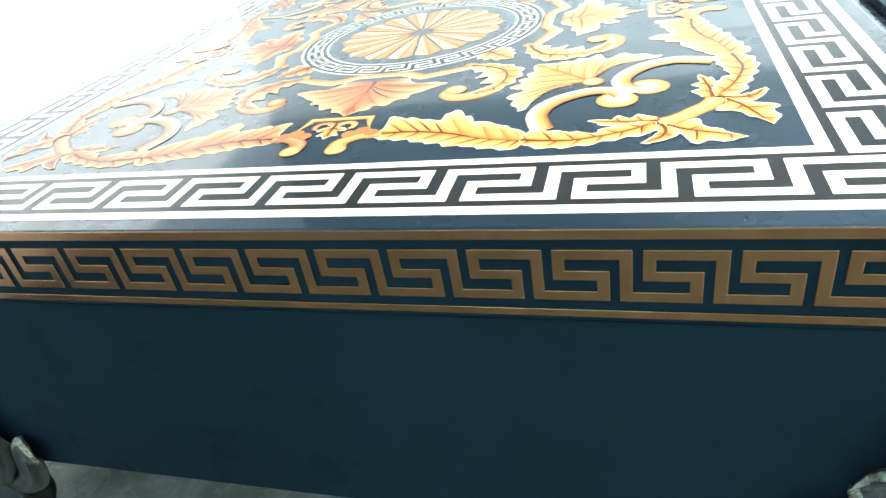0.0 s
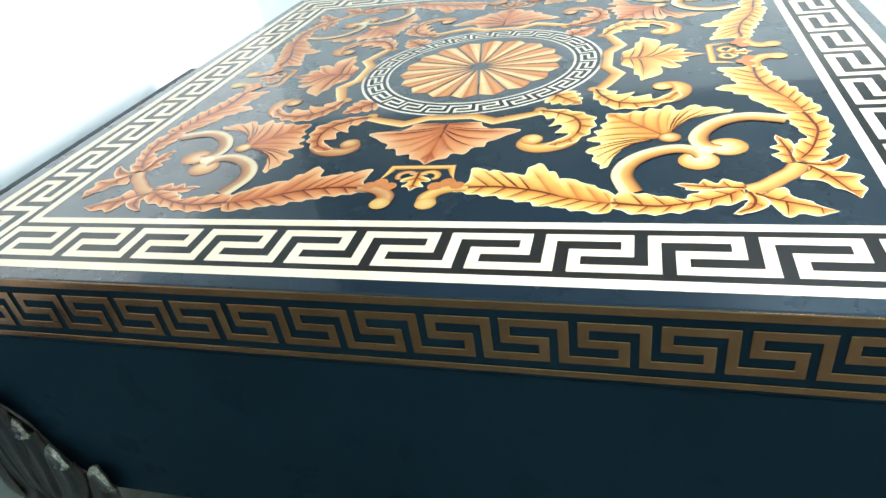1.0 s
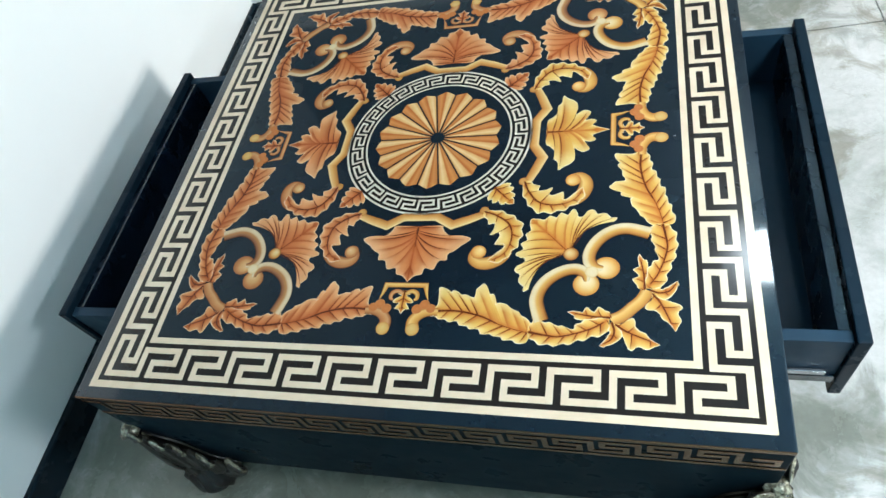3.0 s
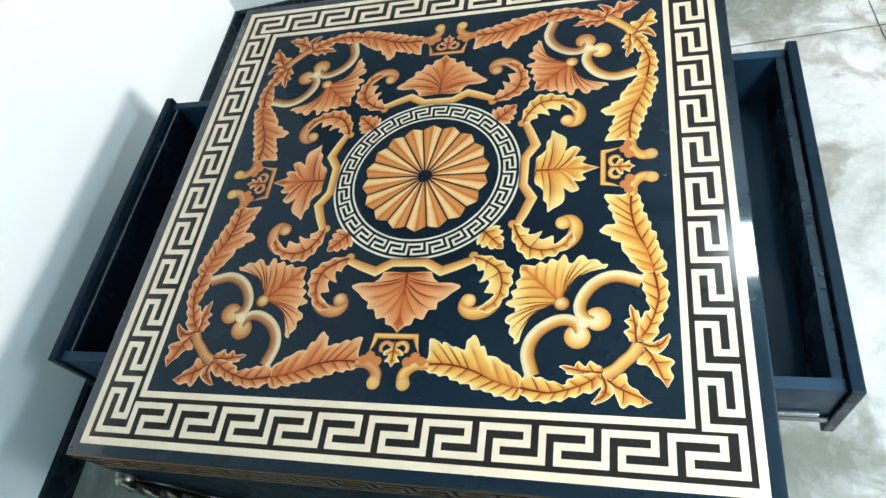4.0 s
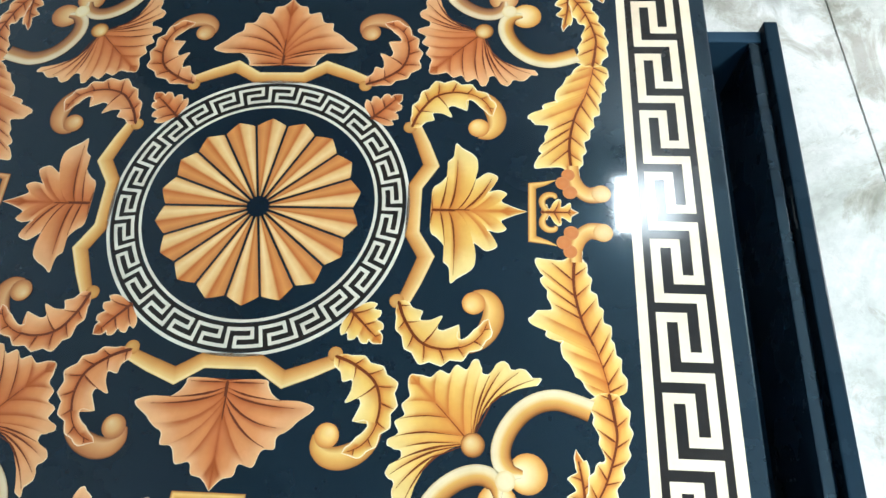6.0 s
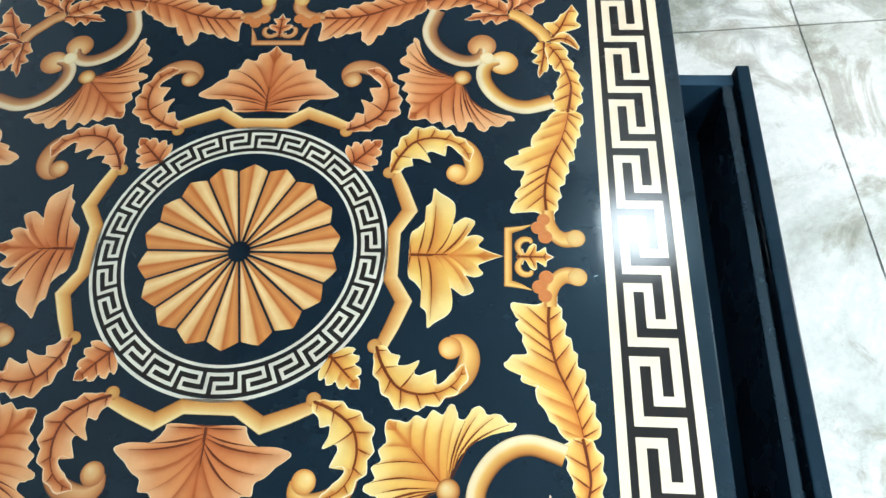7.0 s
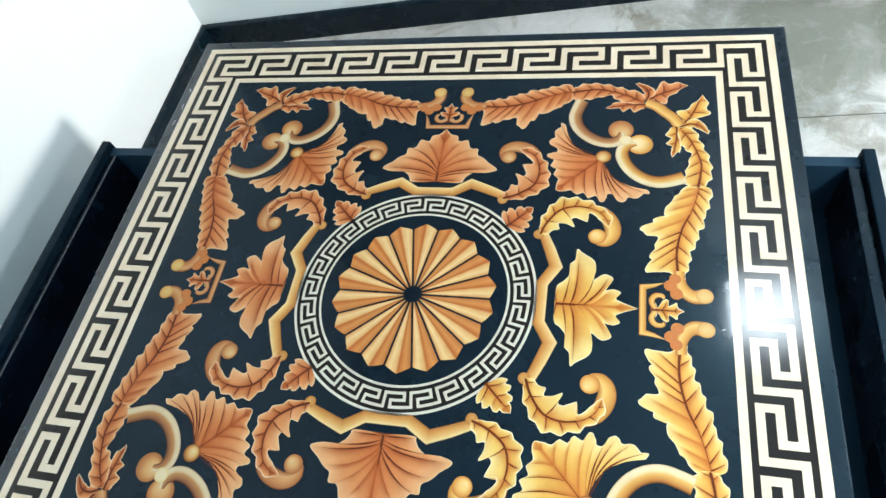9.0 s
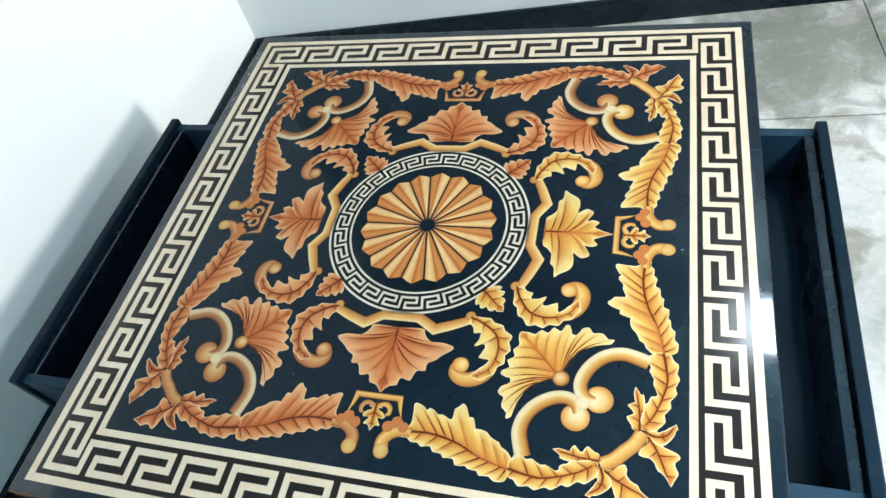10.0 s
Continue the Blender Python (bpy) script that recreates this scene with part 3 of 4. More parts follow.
for f in top.data.polygons:
    f.material_index = 0 if f.normal.z > 0.3 else 1
Z1, Z2, Z3 = H + 0.00020, H + 0.00042, H + 0.00064

# fine scratches in the lacquer
for pts, w in (("384,-21 388,-20", 0.0008), ("-486,374 -490,382", 0.0012), ("-487,345 -488,337 -484,333", 0.0014), ("-488,308 -491,297", 0.0011), ("-481,352 -480,345", 0.0008)):
    bm = bmesh.new()
    ribbon(bm, mm(pts), w, Z1 + 0.0001, cols=1)
    part("scratch", finish(bm, "scratch", scuff_white), top, "fine pale scratch")

# painted border lines
for name, r in (("border_line", 0.4765), ("border_line", 0.4007)):
    bm = bmesh.new()
    ribbon(bm, [(-r, -r), (r, -r), (r, r), (-r, r)], 0.0112 if r > 0.45 else 0.0100, Z1, closed=True, cols=1)
    part(name, finish(bm, name, ivory_paint), top, "ivory painted line")


def key_path(starts, cell, levels):
    """A running Greek key: along, level pairs; levels run from the outside to the inside."""
    a, m, b = levels
    out = []
    for s in starts:
        out += [(s, a), (s, b), (s + 6 * cell, b), (s + 6 * cell, m), (s + 2 * cell, m), (s + 2 * cell, a)]
    return out


bm = bmesh.new()
r = 0.4383
ribbon(bm, [(-r, -r), (r, -r), (r, r), (-r, r)], 0.0660, H + 0.0001, closed=True, cols=1)
part("key_ground", finish(bm, "key_ground", brown_ground), top, "dark brown painted ground of the border")
OUT, PITCH = 0.4585, 0.0782
CELL = PITCH / 8
side = [(-OUT, OUT)] + key_path([-0.4040 + PITCH * k for k in range(11)], CELL, (OUT, OUT - 0.0202, OUT - 0.0404))
loop = []
for q in range(4):
    c, s = (1, 0, -1, 0)[q], (0, 1, 0, -1)[q]
    loop += [(x * c + d * s, x * s - d * c) for x, d in side]
bm = bmesh.new()
ribbon(bm, loop, 0.0096, Z1, closed=True, cols=1)
part("greek_key_border", finish(bm, "greek_key_border", ivory_paint), top, "ivory painted Greek key border")

# gilt Greek key band on the front edge
ECELL = 0.0569 / 8
bm = bmesh.new()
path = [(-0.498, 0.0198)] + key_path([-0.4671 + 0.0569 * k for k in range(17)], ECELL, (0.0198, 0.0362, 0.0528))[:-1]
ribbon(bm, [(x, -d) for x, d in path], 0.0080, 0.0, raised=0.0009)
for d, w in ((0.0044, 0.0080), (0.0676, 0.0064)):
    ribbon(bm, [(-0.4985, -d), (0.4985, -d)], w, 0.0, raised=0.0009)
part("gilt_key_band", finish(bm, "gilt_key_band", gilt_band), top, "raised gilt Greek key band on the edge", pose(0, -HALF - 0.0004, H, 90, 0, 0))

# ring and shell
for r, w in ((0.1628, 0.0036), (0.1283, 0.0032)):
    bm = bmesh.new()
    ribbon(bm, [(r * math.cos(a), r * math.sin(a)) for a in (2 * math.pi * i / 120 for i in range(120))], w, Z1, closed=True, cols=1)
    part("ring_line", finish(bm, "ring_line", pale_paint), top, "pale painted circle")
bm = bmesh.new()
ribbon(bm, [(0.1455 * math.cos(a), 0.1455 * math.sin(a)) for a in (2 * math.pi * i / 120 for i in range(120))], 0.0290, H + 0.0001, closed=True, cols=1)
part("ring_ground", finish(bm, "ring_ground", brown_ground), top, "dark brown painted ground of the ring")
N_RING = 27
step = 2 * math.pi / N_RING
polar = key_path([step * k for k in range(N_RING)], step / 8, (0.1545, 0.1455, 0.1365))
fine = []
for (a0, r0), (a1, r1) in zip(polar, polar[1:] + [(polar[0][0] + 2 * math.pi, polar[0][1])]):
    for k in range(3 if abs(a1 - a0) > 1e-6 else 1):
        f = k / 3
        fine.append((a0 + (a1 - a0) * f, r0))
bm = bmesh.new()
ribbon(bm, [(r * math.cos(a), r * math.sin(a)) for a, r in fine], 0.0037, Z1, closed=True, cols=1)
part("greek_key_ring", finish(bm, "greek_key_ring", pale_paint), top, "pale painted Greek key ring")

bm = bmesh.new()
lay = bm.loops.layers.uv.new("paint")
rows = []
STEPS = 10
for j in range(STEPS + 1):
    f = j / STEPS
    rim = 0.1035 + 0.0085 * (1 - abs(2 * f - 1))
    row = []
    for r in (0.0125, 0.022, 0.036, 0.060, 0.085, rim):
        half = math.radians(10) - math.asin(0.0013 / r)
        a = half * (1 - 2 * f)
        row.append(bm.verts.new((r * math.cos(a), r * math.sin(a), Z1)))
    rows.append(row)
for j in range(STEPS):
    for k in range(5):
        flat_face(bm, lay, [rows[j][k], rows[j][k + 1], rows[j + 1][k + 1], rows[j + 1][k]],
                  [(j / STEPS, k / 5), (j / STEPS, (k + 1) / 5), ((j + 1) / STEPS, (k + 1) / 5), ((j + 1) / STEPS, k / 5)])
petal = finish(bm, "shell_petal", petal_paint)
for k in range(18):
    part("shell_petal", petal, top, "golden shell petal, shaded", pose(0, 0, 0, 0, 0, 10 + 20 * k))


# painted scrollwork: each motif drawn once for the +x side, mirrored, and turned to the four sides
def motif(name, label, draw, material, both=True, sides=range(4)):
    """Motifs away from the front right wear redder copies: dimmer light put into colour."""
    for mirror in ((False, True) if both else (False,)):
        bm = bmesh.new()
        draw(bm)
        if mirror:
            bmesh.ops.transform(bm, matrix=Matrix.Diagonal((1, -1, 1, 1)), verts=bm.verts)
            bmesh.ops.reverse_faces(bm, faces=bm.faces)
        mesh = finish(bm, name, (gold_leaf, gold_vein) if material == gold_leaf else material)
        red = mesh
        if material in DIMMED and name != "strap_band":
            red = mesh.copy()
            for slot, used in enumerate(mesh.materials):
                red.materials[slot] = DIMMED[used]
        for q in sides:
            # Labels turned to russet mark the copies toned for dimmer light.
            golden = (q == 3 and not mirror and name != "palmette") or (q == 0 and name not in ("fan_leaf", "small_leaf"))
            part(name, mesh if golden else red, top, label if golden or red == mesh else label.replace("golden", "russet"), pose(0, 0, 0, 0, 0, 90 * q))


def palmette(bm):
    rim = mm("188,25 196,33 203,42 204,52 203,60 209,66 211,81 218,77 227,72 234,63 236,50 234,38 246,45 258,41 254,31 247,22 259,25 268,21 262,12 270,7")
    leaf(bm, mm("187,0 215,0 250,0 289,0"), [rim, flipped(rim)], Z1, veins=7, lean=1.5, joined=(False, False), sweep=1.3, pull=0.22, spread=0.55, teeth=0.0012)


def broad_palmette(bm):
    rim = mm("186,36 192,41 199,46 205,54 205,66 206,77 211,87 219,82 225,72 234,64 240,56 249,54 251,45 258,41 266,36 265,24 275,20 278,10")
    leaf(bm, mm("187,0 215,0 250,0 289,0"), [rim, flipped(rim)], Z1, veins=8, lean=1.8, joined=(False, False), sweep=1.15, pull=0.34, spread=0.30, teeth=0.0012)


def crown_leaf(bm):
    rim = mm("305,4 309,9 313,6 317,12 324,14 326,8 333,10 335,5")
    leaf(bm, mm("302,0 315,0 343,0"), [rim, flipped(rim)], Z1, veins=3, lean=0.5)


def crown_bracket(bm):
    ribbon(bm, mm("319,38 308,34 294,31 294,0 294,-31 308,-34 319,-38"), [0.001, 0.005, 0.0085, 0.0085, 0.0085, 0.005, 0.001], Z1)


def crown_curl(bm):
    path = smooth_line([(*p, 0) for p in mm("309,2 305,8 305,15 310,20 317,20 319,16")], 5)
    n = len(path) - 1
    ribbon(bm, [p.xy for p in path], [0.0032 + 0.0042 * math.sin(math.pi * (0.15 + 0.8 * i / n)) for i in range(n + 1)], Z2)


def strap(bm):
    half_way = mm("169,27.5 185,54 175,80 165,103")
    widths = [0.0155, 0.0165, 0.0155, 0.0130]
    ribbon(bm, flipped(half_way)[::-1] + half_way, widths[::-1] + widths, Z1)


def strap_knob(bm):
    disc(bm, 0.1585, -0.1025, 0.0075, Z2, n=16)


def curl_leaf(bm):
    inner = mm("168,102 176,109 186,112 181,121 193,121 204,117 201,129 213,128 222,128 220,137 230,136 238,130 245,121")
    outer = mm("158,114 160,130 168,146 177,158 188,165 203,165 219,162 233,155 245,146 254,135")
    leaf(bm, mm("160,102 168,122 184,143 206,150 228,146 243,135 251,118"), [outer, inner], Z2, veins=(8, 5), lean=0.4, pale=(0.0, 0.5))


def curl_tube(bm):
    path = smooth_line([(*p, 0) for p in mm("222,149 238,143 249,132 255,117 254,103 246,94 236,95")], 5)
    ribbon(bm, [p.xy for p in path], [0.012 + 0.010 * math.sin(math.pi * min(1.0, i / 26)) for i in range(len(path))], Z1)


def curl_ball(bm):
    disc(bm, 0.2355, 0.1025, 0.0118, Z3, rings=6, shift=(-0.35, 0.30))


def small_leaf(bm):
    rim = mm("112,119 107,124 104,132 106,139 111,137 113,144 119,143 122,140 126,147 132,147 133,143 138,147")
    leaf(bm, mm("113,113 125,125 147,147"), [rim, diagonal(rim)], Z1, veins=4, lean=0.45, teeth=0.0004)


def fan_leaf(bm):
    rim = mm("298,182 294,174 287,169 280,166 272,167 266,158 259,164 254,170 246,173 245,166 242,159 236,162 231,167 220,167 214,172 204,172 195,177 181,175")
    leaf(bm, mm("237,237 215,216 196,197 176,177"), [rim, diagonal(rim)], Z1, veins=9, lean=0.9, skip=1, joined=(False, False), bend=(0.241, 0.190), teeth=0.0022)


def fan_ball(bm):
    disc(bm, 0.2385, 0.2385, 0.0112, Z2, n=20)


def c_scroll(bm):
    path = smooth_line([(*p, 0) for p in mm("347,204 333,199 316,195 299,198 284,207 272,221 265,237 265,251 272,260 284,262")], 5)
    n = len(path) - 1
    ribbon(bm, [p.xy for p in path], [0.0205 - 0.003 * i / n - 0.011 * max(0.0, i / n - 0.86) / 0.14 for i in range(n + 1)], Z3)


def c_ball(bm):
    disc(bm, 0.2885, 0.2615, 0.0180, Z2, rings=6, shift=(-0.55, 0.15))


def c_joint(bm):
    disc(bm, 0.2685, 0.2685, 0.0092, Z3 + 0.0001, n=20, shift=0)


def hook(bm):
    path = smooth_line([(*p, 0) for p in mm("338,56 338,42 343,29 353,21 366,22")], 5)
    n = len(path) - 1
    ribbon(bm, [p.xy for p in path], [0.012 + 0.008 * i / n for i in range(n + 1)], Z2)


def hook_ball(bm):
    disc(bm, 0.3665, 0.0225, 0.0102, Z3, rings=6, shift=(-0.2, -0.1))


def rosette(bm):
    for x, y, r in ((0.334, 0.0235, 0.0078), (0.3265, 0.0345, 0.0078), (0.3325, 0.0445, 0.0072)):
        disc(bm, x, y, r, Z3 + r * 0.01, n=16, rings=3, shift=0)


def border_leaf(bm):
    inner = mm("328,52 314,54 298,52 300,66 305,71 303,79 308,89 311,104 300,109 289,115 296,124 306,127 310,136 323,138 320,152 329,160 332,171 340,176 343,184 354,191")
    outer = mm("344,43 346,54 351,68 353,84 361,102 363,114 370,127 370,138 376,152 378,164 382,183")
    leaf(bm, mm("337,42 335,82 342,118 353,144 361,169 366,192"), [outer, inner], Z1, veins=(10, 12), lean=-0.85, joined=(True, True))


def stem_leaf(bm):
    outer = mm("374,190 381,203 383,219 380,240 374,257 369,272 361,291")
    inner = mm("352,189 345,196 349,213 353,229 357,248 349,252 344,262 340,280")
    leaf(bm, mm("364,186 368,209 369,232 357,269 341,294"), [outer, inner], Z2, veins=(7, 7), lean=-0.7, joined=(True, True))


def side_leaf(bm):
    a, b = mm("330,293 325,281 329,272 326,264 331,255 330,246"), mm("344,286 347,268 345,256 338,247")
    leaf(bm, mm("339,296 338,272 332,238"), [a, b], Z1, veins=(4, 3), lean=0.5)


def corner_stem(bm):
    path = smooth_line([(*p, 0) for p in mm("296,343 311,335 323,323 335,311 343,296")], 5)
    ribbon(bm, [p.xy for p in path], 0.0175, Z1 - 0.0001)


def sprig_low(bm):
    a = mm("359,303 366,309 378,316 386,322 381,332 382,344")
    b = mm("347,311 340,319 339,325 351,326 357,336 368,345")
    leaf(bm, mm("348,300 360,318 376,357"), [a, b], Z2, veins=3, lean=0.4)


def sprig_high(bm):
    leaf(bm, mm("345,296 358,300 371,296 381,281"), [mm("352,293 362,294 373,287"), mm("355,306 366,308 377,300 383,290")], Z2 + 0.0001, veins=1, lean=0.3)


motif("palmette", "painted golden palmette leaf", palmette, gold_leaf, both=False, sides=(0, 2))
motif("palmette", "painted golden palmette leaf with a broad outline", broad_palmette, gold_leaf, both=False, sides=(1, 3))
motif("crown_bracket", "painted golden bracket", crown_bracket, strap_paint, both=False)
motif("crown_leaf", "small painted golden trefoil", crown_leaf, gold_leaf, both=False)
motif("crown_curl", "small painted golden curl", crown_curl, strap_paint)
motif("strap_band", "painted golden zigzag strap", strap, zigzag_paint, both=False)
motif("strap_knob", "painted golden knob", strap_knob, knob_paint)
motif("curl_leaf", "painted golden curling acanthus leaf", curl_leaf, gold_leaf)
motif("curl_tube", "painted golden curl", curl_tube, strap_paint)
motif("curl_ball", "painted golden curl end", curl_ball, end_paint)
motif("small_leaf", "small painted golden leaf", small_leaf, gold_leaf, both=False)
motif("fan_leaf", "painted golden fan leaf", fan_leaf, gold_leaf, both=False)
motif("fan_ball", "painted golden ball", fan_ball, ball_paint, both=False)
motif("c_scroll", "painted cream and gold scroll", c_scroll, scroll_paint)
motif("scroll_ball", "painted cream and gold scroll end", c_ball, scroll_end)
motif("scroll_joint", "painted cream joint of the two scrolls", c_joint, cream_paint, both=False)
motif("hook", "painted golden hook", hook, strap_paint)
motif("hook_ball", "painted golden hook end", hook_ball, cap_paint)
motif("rosette", "painted russet rosette", rosette, rosette_paint)
motif("border_leaf", "long painted golden acanthus leaf", border_leaf, gold_leaf)
motif("stem_leaf", "painted golden acanthus leaf", stem_leaf, gold_leaf)
motif("side_leaf", "painted golden acanthus leaf", side_leaf, gold_leaf)
motif("corner_stem", "painted golden stem", corner_stem, strap_paint, both=False)
motif("sprig_leaf", "painted golden sprig leaf", sprig_low, gold_leaf)
motif("sprig_leaf", "painted golden sprig leaf", sprig_high, gold_leaf)

# carcass under the top; the four sides stand flush with the slab
part("front_panel", box_mesh("front_panel", body_lacquer, -HALF, HALF, -HALF, -HALF + 0.018, BODY0, SLAB - 0.0005, bevel=0.001), table)
part("back_panel", box_mesh("back_panel", body_lacquer, -HALF, HALF, HALF - 0.018, HALF, BODY0, SLAB - 0.0005, bevel=0.001), table)
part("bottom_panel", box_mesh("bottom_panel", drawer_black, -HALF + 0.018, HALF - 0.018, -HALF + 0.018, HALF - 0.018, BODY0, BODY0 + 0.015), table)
OPEN = (0.326, 0.195, 0.372)
for sx in (-1, 1):
    x0, x1 = sorted((sx * (HALF - 0.018), sx * HALF))
    for y0, y1, z0, z1 in ((-HALF + 0.018, -OPEN[0], BODY0, SLAB - 0.0005), (OPEN[0], HALF - 0.018, BODY0, SLAB - 0.0005), (-OPEN[0], OPEN[0], BODY0, OPEN[1])):
        part("side_panel", box_mesh("side_panel", body_lacquer, x0, x1, y0, y1, z0, z1, bevel=0.0008), table)


def drawer(sx, out, label):
    """A drawer on the side sx, its front standing at x = out."""
    d = tagged(new("drawer", None), label)
    d.parent = table
    back = out - 0.36

    def piece(name, mat, x0, x1, y0, y1, z0, z1, bevel=0.0015, lab=""):
        a, b = sorted((sx * x0, sx * x1))
        part(name, box_mesh(name, mat, a, b, y0, y1, z0, z1, bevel=bevel), d, lab)

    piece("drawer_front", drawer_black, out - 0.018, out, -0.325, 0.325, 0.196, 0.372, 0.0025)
    piece("inner_front", black_lacquer, out - 0.0355, out - 0.0195, -0.300, 0.300, 0.236, 0.359)
    for sy in (-1, 1):
        y0, y1 = sorted((sy * 0.3005, sy * 0.3185))
        piece("drawer_side", lifted_inside, back, out - 0.0185, y0, y1, 0.236, 0.360)
        y0, y1 = sorted((sy * 0.319, sy * 0.3245))
        piece("runner", chrome, back, out - 0.035, y0, y1, 0.262, 0.274, 0.001, "chrome drawer runner")
        y0, y1 = sorted((sy * 0.319, sy * 0.3235))
        piece("lower_rail", black_lacquer, back, out - 0.020, y0, y1, 0.2365, 0.2560, 0.001)
    piece("drawer_bottom", lifted_inside, back, out - 0.036, -0.300, 0.300, 0.240, 0.248, 0.0)
    piece("drawer_back", lifted_inside, back, back + 0.014, -0.300, 0.300, 0.249, 0.358, 0.001)


drawer(1, 0.6235, "black lacquered drawer pulled out a hand's width")
drawer(-1, 0.704, "black lacquered drawer pulled far out towards the wall")


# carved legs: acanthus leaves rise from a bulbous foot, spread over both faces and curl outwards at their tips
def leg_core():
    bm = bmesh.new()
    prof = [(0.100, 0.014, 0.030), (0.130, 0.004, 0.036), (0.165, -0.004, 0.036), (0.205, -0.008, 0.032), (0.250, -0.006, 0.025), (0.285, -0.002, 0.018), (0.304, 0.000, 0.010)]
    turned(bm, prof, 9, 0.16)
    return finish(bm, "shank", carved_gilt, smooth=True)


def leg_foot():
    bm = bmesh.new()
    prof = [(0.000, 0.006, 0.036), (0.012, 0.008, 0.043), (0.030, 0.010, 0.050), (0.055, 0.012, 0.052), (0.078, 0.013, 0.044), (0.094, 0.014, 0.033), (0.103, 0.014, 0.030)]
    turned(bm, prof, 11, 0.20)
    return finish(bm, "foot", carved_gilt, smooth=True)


def turned(bm, prof, flutes, depth):
    """A fluted body round the leg's axis; each row: height, offset along the diagonal, radius."""
    n = 48
    rings = []
    for z, d, r in smooth_line(prof, 4):
        ring = []
        for i in range(n):
            a = 2 * math.pi * i / n
            k = r * (1 - depth * abs(math.sin(flutes * a / 2 + 9 * z)) ** 0.6 + 0.04 * math.sin(3 * a - 55 * z))
            x, y = k * math.cos(a), k * math.sin(a)
            ring.append(bm.verts.new((HALF - 0.012 + (d + x - y) * 0.7071, HALF - 0.012 + (d + x + y) * 0.7071, max(z, 0.0))))
        rings.append(ring)
    for a, b in zip(rings, rings[1:]):
        for i in range(n):
            j = (i + 1) % n
            bm.faces.new([a[i], a[j], b[j], b[i]])
    bm.faces.new(list(reversed(rings[0])))
    bm.faces.new(rings[-1])


def carved_leaf(spine, widths, out, mirror, hang=0.5):
    """A thick ribbed leaf along a spine of (x, y, z) points; out: the way its face looks. Its tip rolls over outwards."""
    bm = bmesh.new()
    out = Vector(out).normalized()
    line = smooth_line(spine, 7)
    wide = smooth_line([(w, 0, 0) for w in widths], 7)
    m = 14
    top, low = [], []
    for i, (p, w) in enumerate(zip(line, wide)):
        f = i / (len(line) - 1)
        d = (line[min(i + 1, len(line) - 1)] - line[max(i - 1, 0)]).normalized()
        side = d.cross(out).normalized()
        face = side.cross(d).normalized()
        half = max(0.0015, w.x) * (1 + 0.16 * abs(math.sin(f * 13)) - 0.08)
        row, under = [], []
        for j in range(m + 1):
            g = 2 * j / m - 1
            rib = 0.0042 * abs(math.cos(g * 7.2)) - 0.0034 * math.exp(-(g * 9) ** 2)
            q = p + side * half * g + face * (rib - hang * half * g * g)
            row.append(bm.verts.new(q))
            under.append(bm.verts.new(q - face * 0.0065 * (1 - 0.55 * abs(g))))
        top.append(row)
        low.append(under)
    for grid, flip in ((top, False), (low, True)):
        for r0, r1 in zip(grid, grid[1:]):
            for j in range(m):
                c = [r0[j], r0[j + 1], r1[j + 1], r1[j]]
                # Tips and upper edges take the gilt with its highlight painted in.
                crest = not flip and (grid.index(r0) > 0.86 * len(grid) or (grid.index(r0) > 0.40 * len(grid) and j < 3))
                bm.faces.new(c[::-1] if flip else c).material_index = 1 if crest else 0
    rim = top[0] + [r[-1] for r in top[1:]] + top[-1][-2::-1] + [r[0] for r in top[-2:0:-1]]
    und = low[0] + [r[-1] for r in low[1:]] + low[-1][-2::-1] + [r[0] for r in low[-2:0:-1]]
    for i in range(len(rim)):
        j = (i + 1) % len(rim)
        bm.faces.new([rim[i], rim[j], und[j], und[i]])
    if mirror:
        for v in bm.verts:
            v.co = (v.co.y, v.co.x, v.co.z)
    bmesh.ops.recalc_face_normals(bm, faces=bm.faces)
    return finish(bm, "acanthus_leaf", (carved_gilt, lit_gilt), smooth=True)


def leg_bracket(mirror):
    """The wooden bracket behind the leaves, cut along their outline."""
    bm = bmesh.new()
    outline = smooth_line([(x / 1000, 0, z / 1000) for x, z in ((494, 286), (466, 272), (444, 248), (432, 215), (420, 180), (400, 160), (382, 148), (380, 134), (400, 122), (430, 112), (460, 102), (494, 100))], 4)
    front = [bm.verts.new((p.x, HALF + 0.004, p.z)) for p in outline]
    back = [bm.verts.new((p.x, HALF + 0.0008, p.z)) for p in outline]
    bm.faces.new(front)
    bm.faces.new(back[::-1])
    for i in range(len(front)):
        j = (i + 1) % len(front)
        bm.faces.new([front[i], front[j], back[j], back[i]])
    if mirror:
        for v in bm.verts:
            v.co = (v.co.y, v.co.x, v.co.z)
    bmesh.ops.recalc_face_normals(bm, faces=bm.faces)
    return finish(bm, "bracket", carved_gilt)


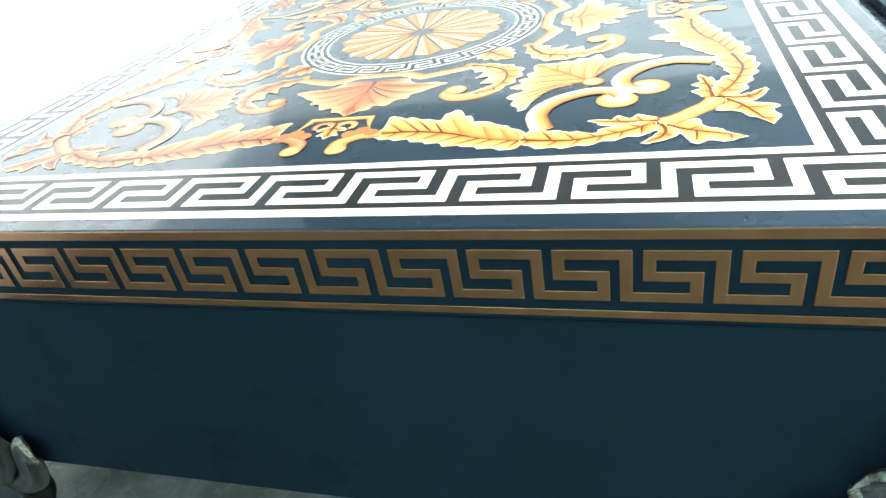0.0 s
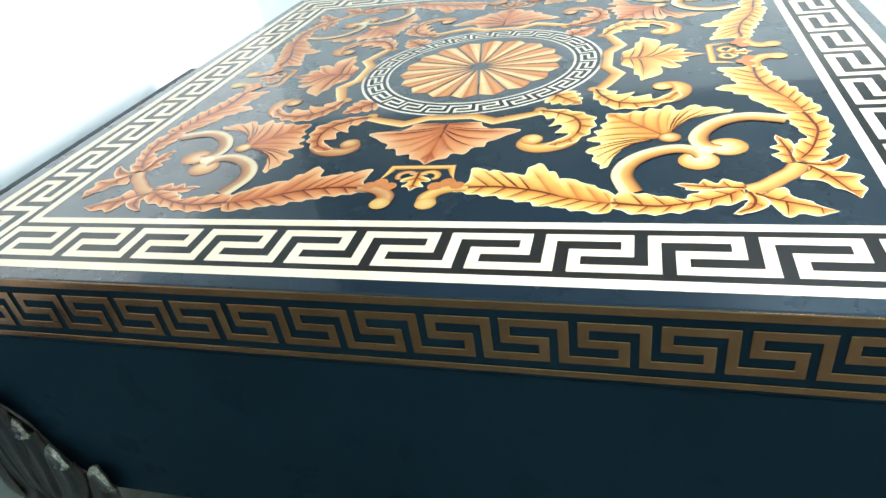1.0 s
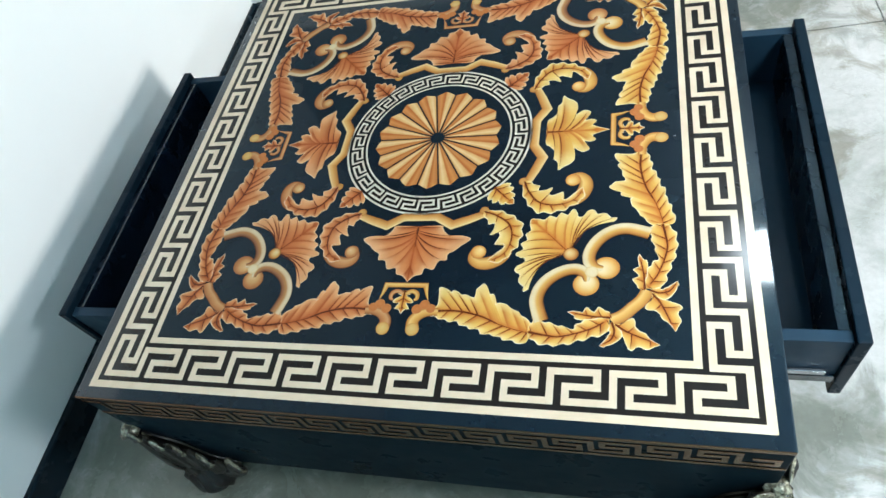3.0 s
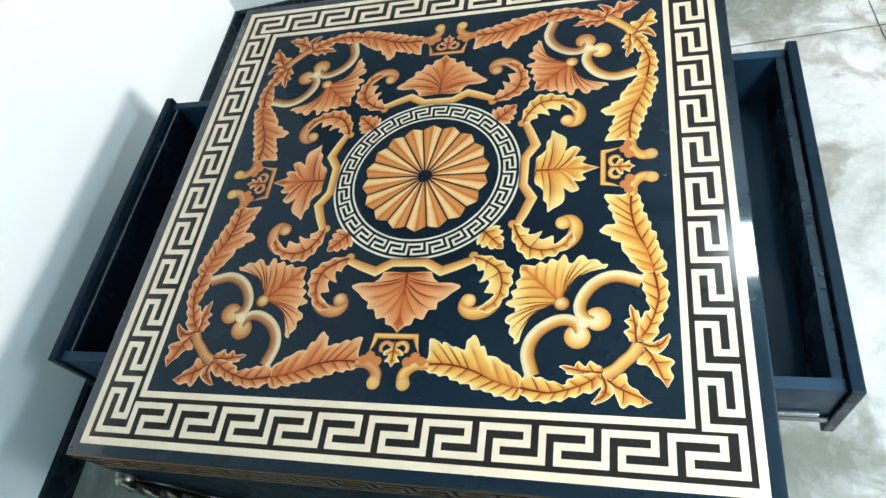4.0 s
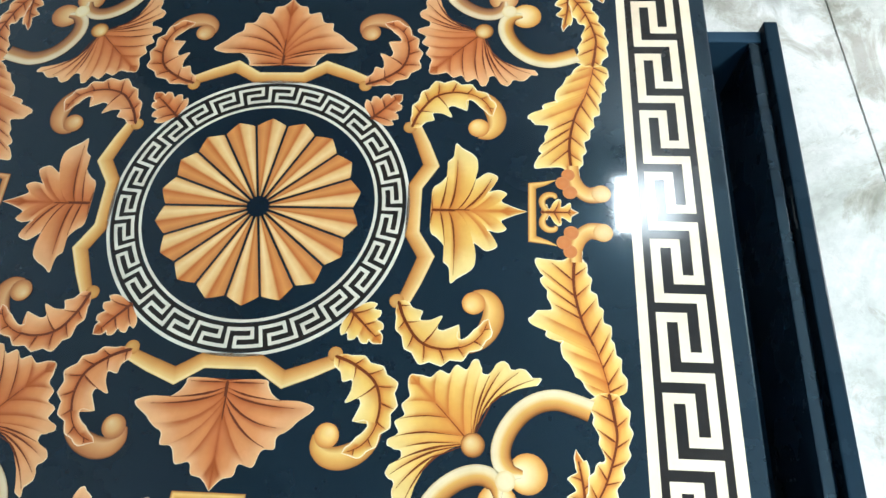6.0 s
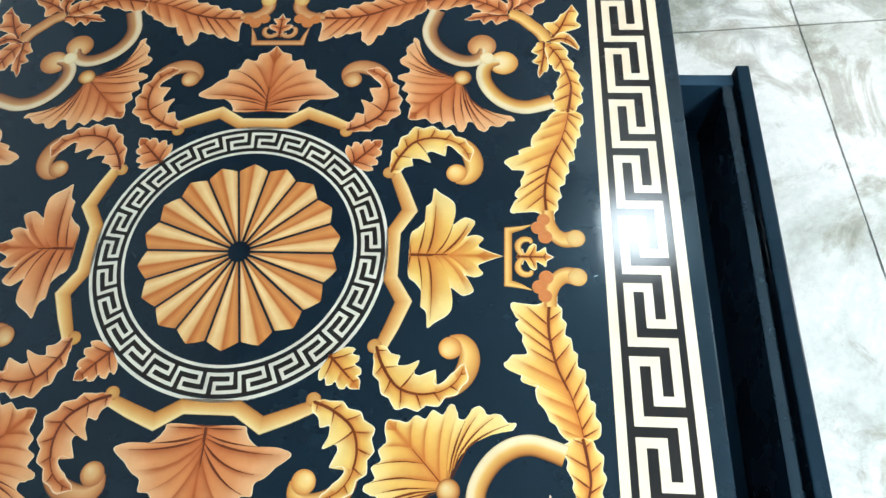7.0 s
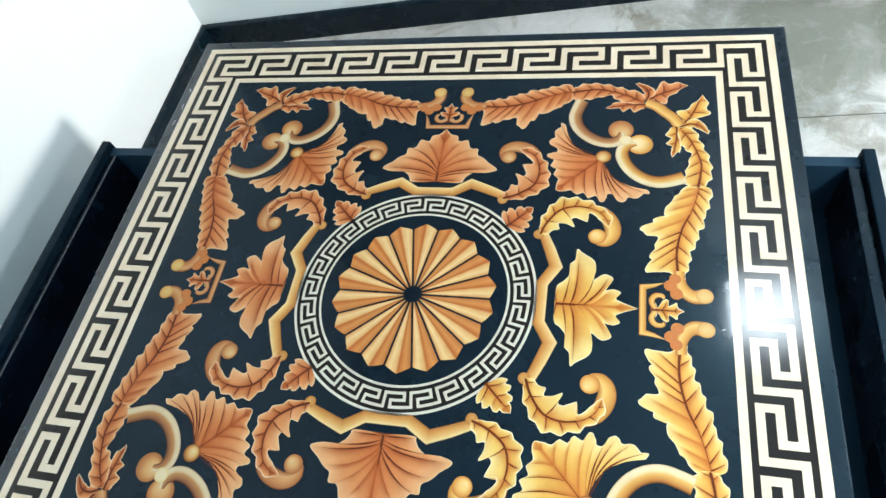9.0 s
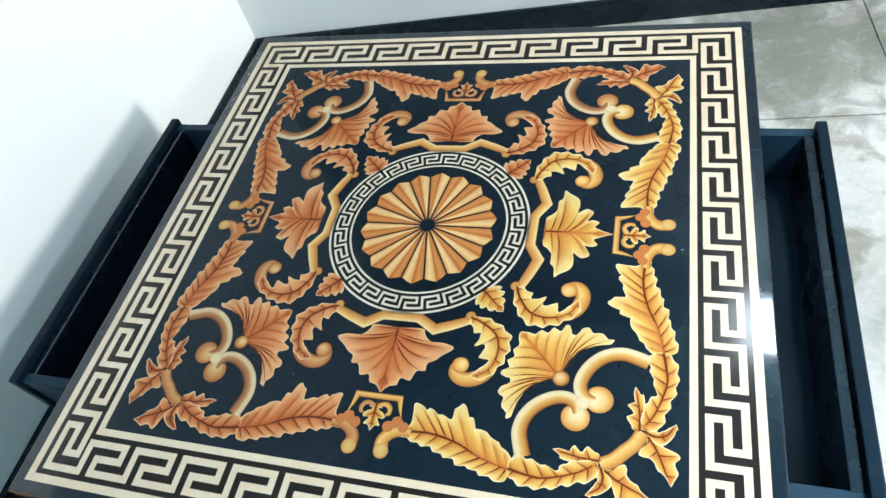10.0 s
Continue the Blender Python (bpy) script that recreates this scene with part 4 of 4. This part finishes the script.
def leg_head():
    bm = bmesh.new()
    bmesh.ops.create_uvsphere(bm, u_segments=32, v_segments=20, radius=1.0)
    for v in bm.verts:
        a = math.atan2(v.co.y, v.co.x)
        k = 1 + 0.14 * math.sin(5 * a + 6 * v.co.z)
        v.co = (0.501 + 0.016 * v.co.x * k, 0.501 + 0.016 * v.co.y * k, 0.306 + 0.015 * v.co.z)
    return finish(bm, "scroll_head", lit_gilt, smooth=True)


# tips of the leaves on one face: along the face, height, and the leaf's half width
TIPS = ((0.482, 0.312, 0.015), (0.454, 0.286, 0.017), (0.438, 0.248, 0.018), (0.405, 0.208, 0.019), (0.366, 0.172, 0.018))
pieces = [("shank", leg_core()), ("foot", leg_foot()), ("scroll_head", leg_head())]
for mirror in (False, True):
    pieces.append(("bracket", leg_bracket(mirror)))
    for k, (x, z, w) in enumerate(TIPS):
        root = Vector((0.488 - 0.009 * k, HALF + 0.012 - 0.001 * k, 0.096 + 0.006 * k))
        tip = Vector((x, HALF + 0.006 + 0.004 * (k % 2), z))
        rise = tip - root
        bow = Vector((0.010 * k / 4, 0.0, 0.022 * k / 4))
        along = (rise.normalized() * 0.45 + Vector((-0.9, 0.0, 0.0))).normalized()
        spine = [root, root + rise * 0.3 + Vector((0, 0.010, 0)) - bow, root + rise * 0.65 + Vector((0, 0.013, 0)) - bow, root + rise * 0.9 + Vector((0, 0.012, 0.002)),
                 tip + Vector((0, 0.014, 0.004)), tip + along * 0.011 + Vector((0, 0.018, 0.001)), tip + along * 0.021 + Vector((0, 0.015, -0.008))]
        pieces.append(("acanthus_leaf", carved_leaf(spine, (w * 0.7, w * 0.95, w * 1.05, w, w * 0.8, w * 0.5, w * 0.12), (0, 1, 0.25), mirror)))
corner_spine = [(0.512, 0.512, 0.105), (0.517, 0.517, 0.150), (0.515, 0.515, 0.200), (0.511, 0.511, 0.250), (0.507, 0.507, 0.285), (0.510, 0.510, 0.305), (0.517, 0.517, 0.299)]
pieces.append(("acanthus_leaf", carved_leaf(corner_spine, (0.014, 0.020, 0.022, 0.020, 0.016, 0.012, 0.006), (1, 1, 0), False)))
for q in range(4):
    leg = tagged(new("leg", None), "carved dark leg, worn gilt acanthus with painted-in edge highlights")
    leg.parent = table
    leg.matrix_basis = pose(0, 0, 0, 0, 0, 90 * q)
    for name, me in pieces:
        part(name, me, leg)
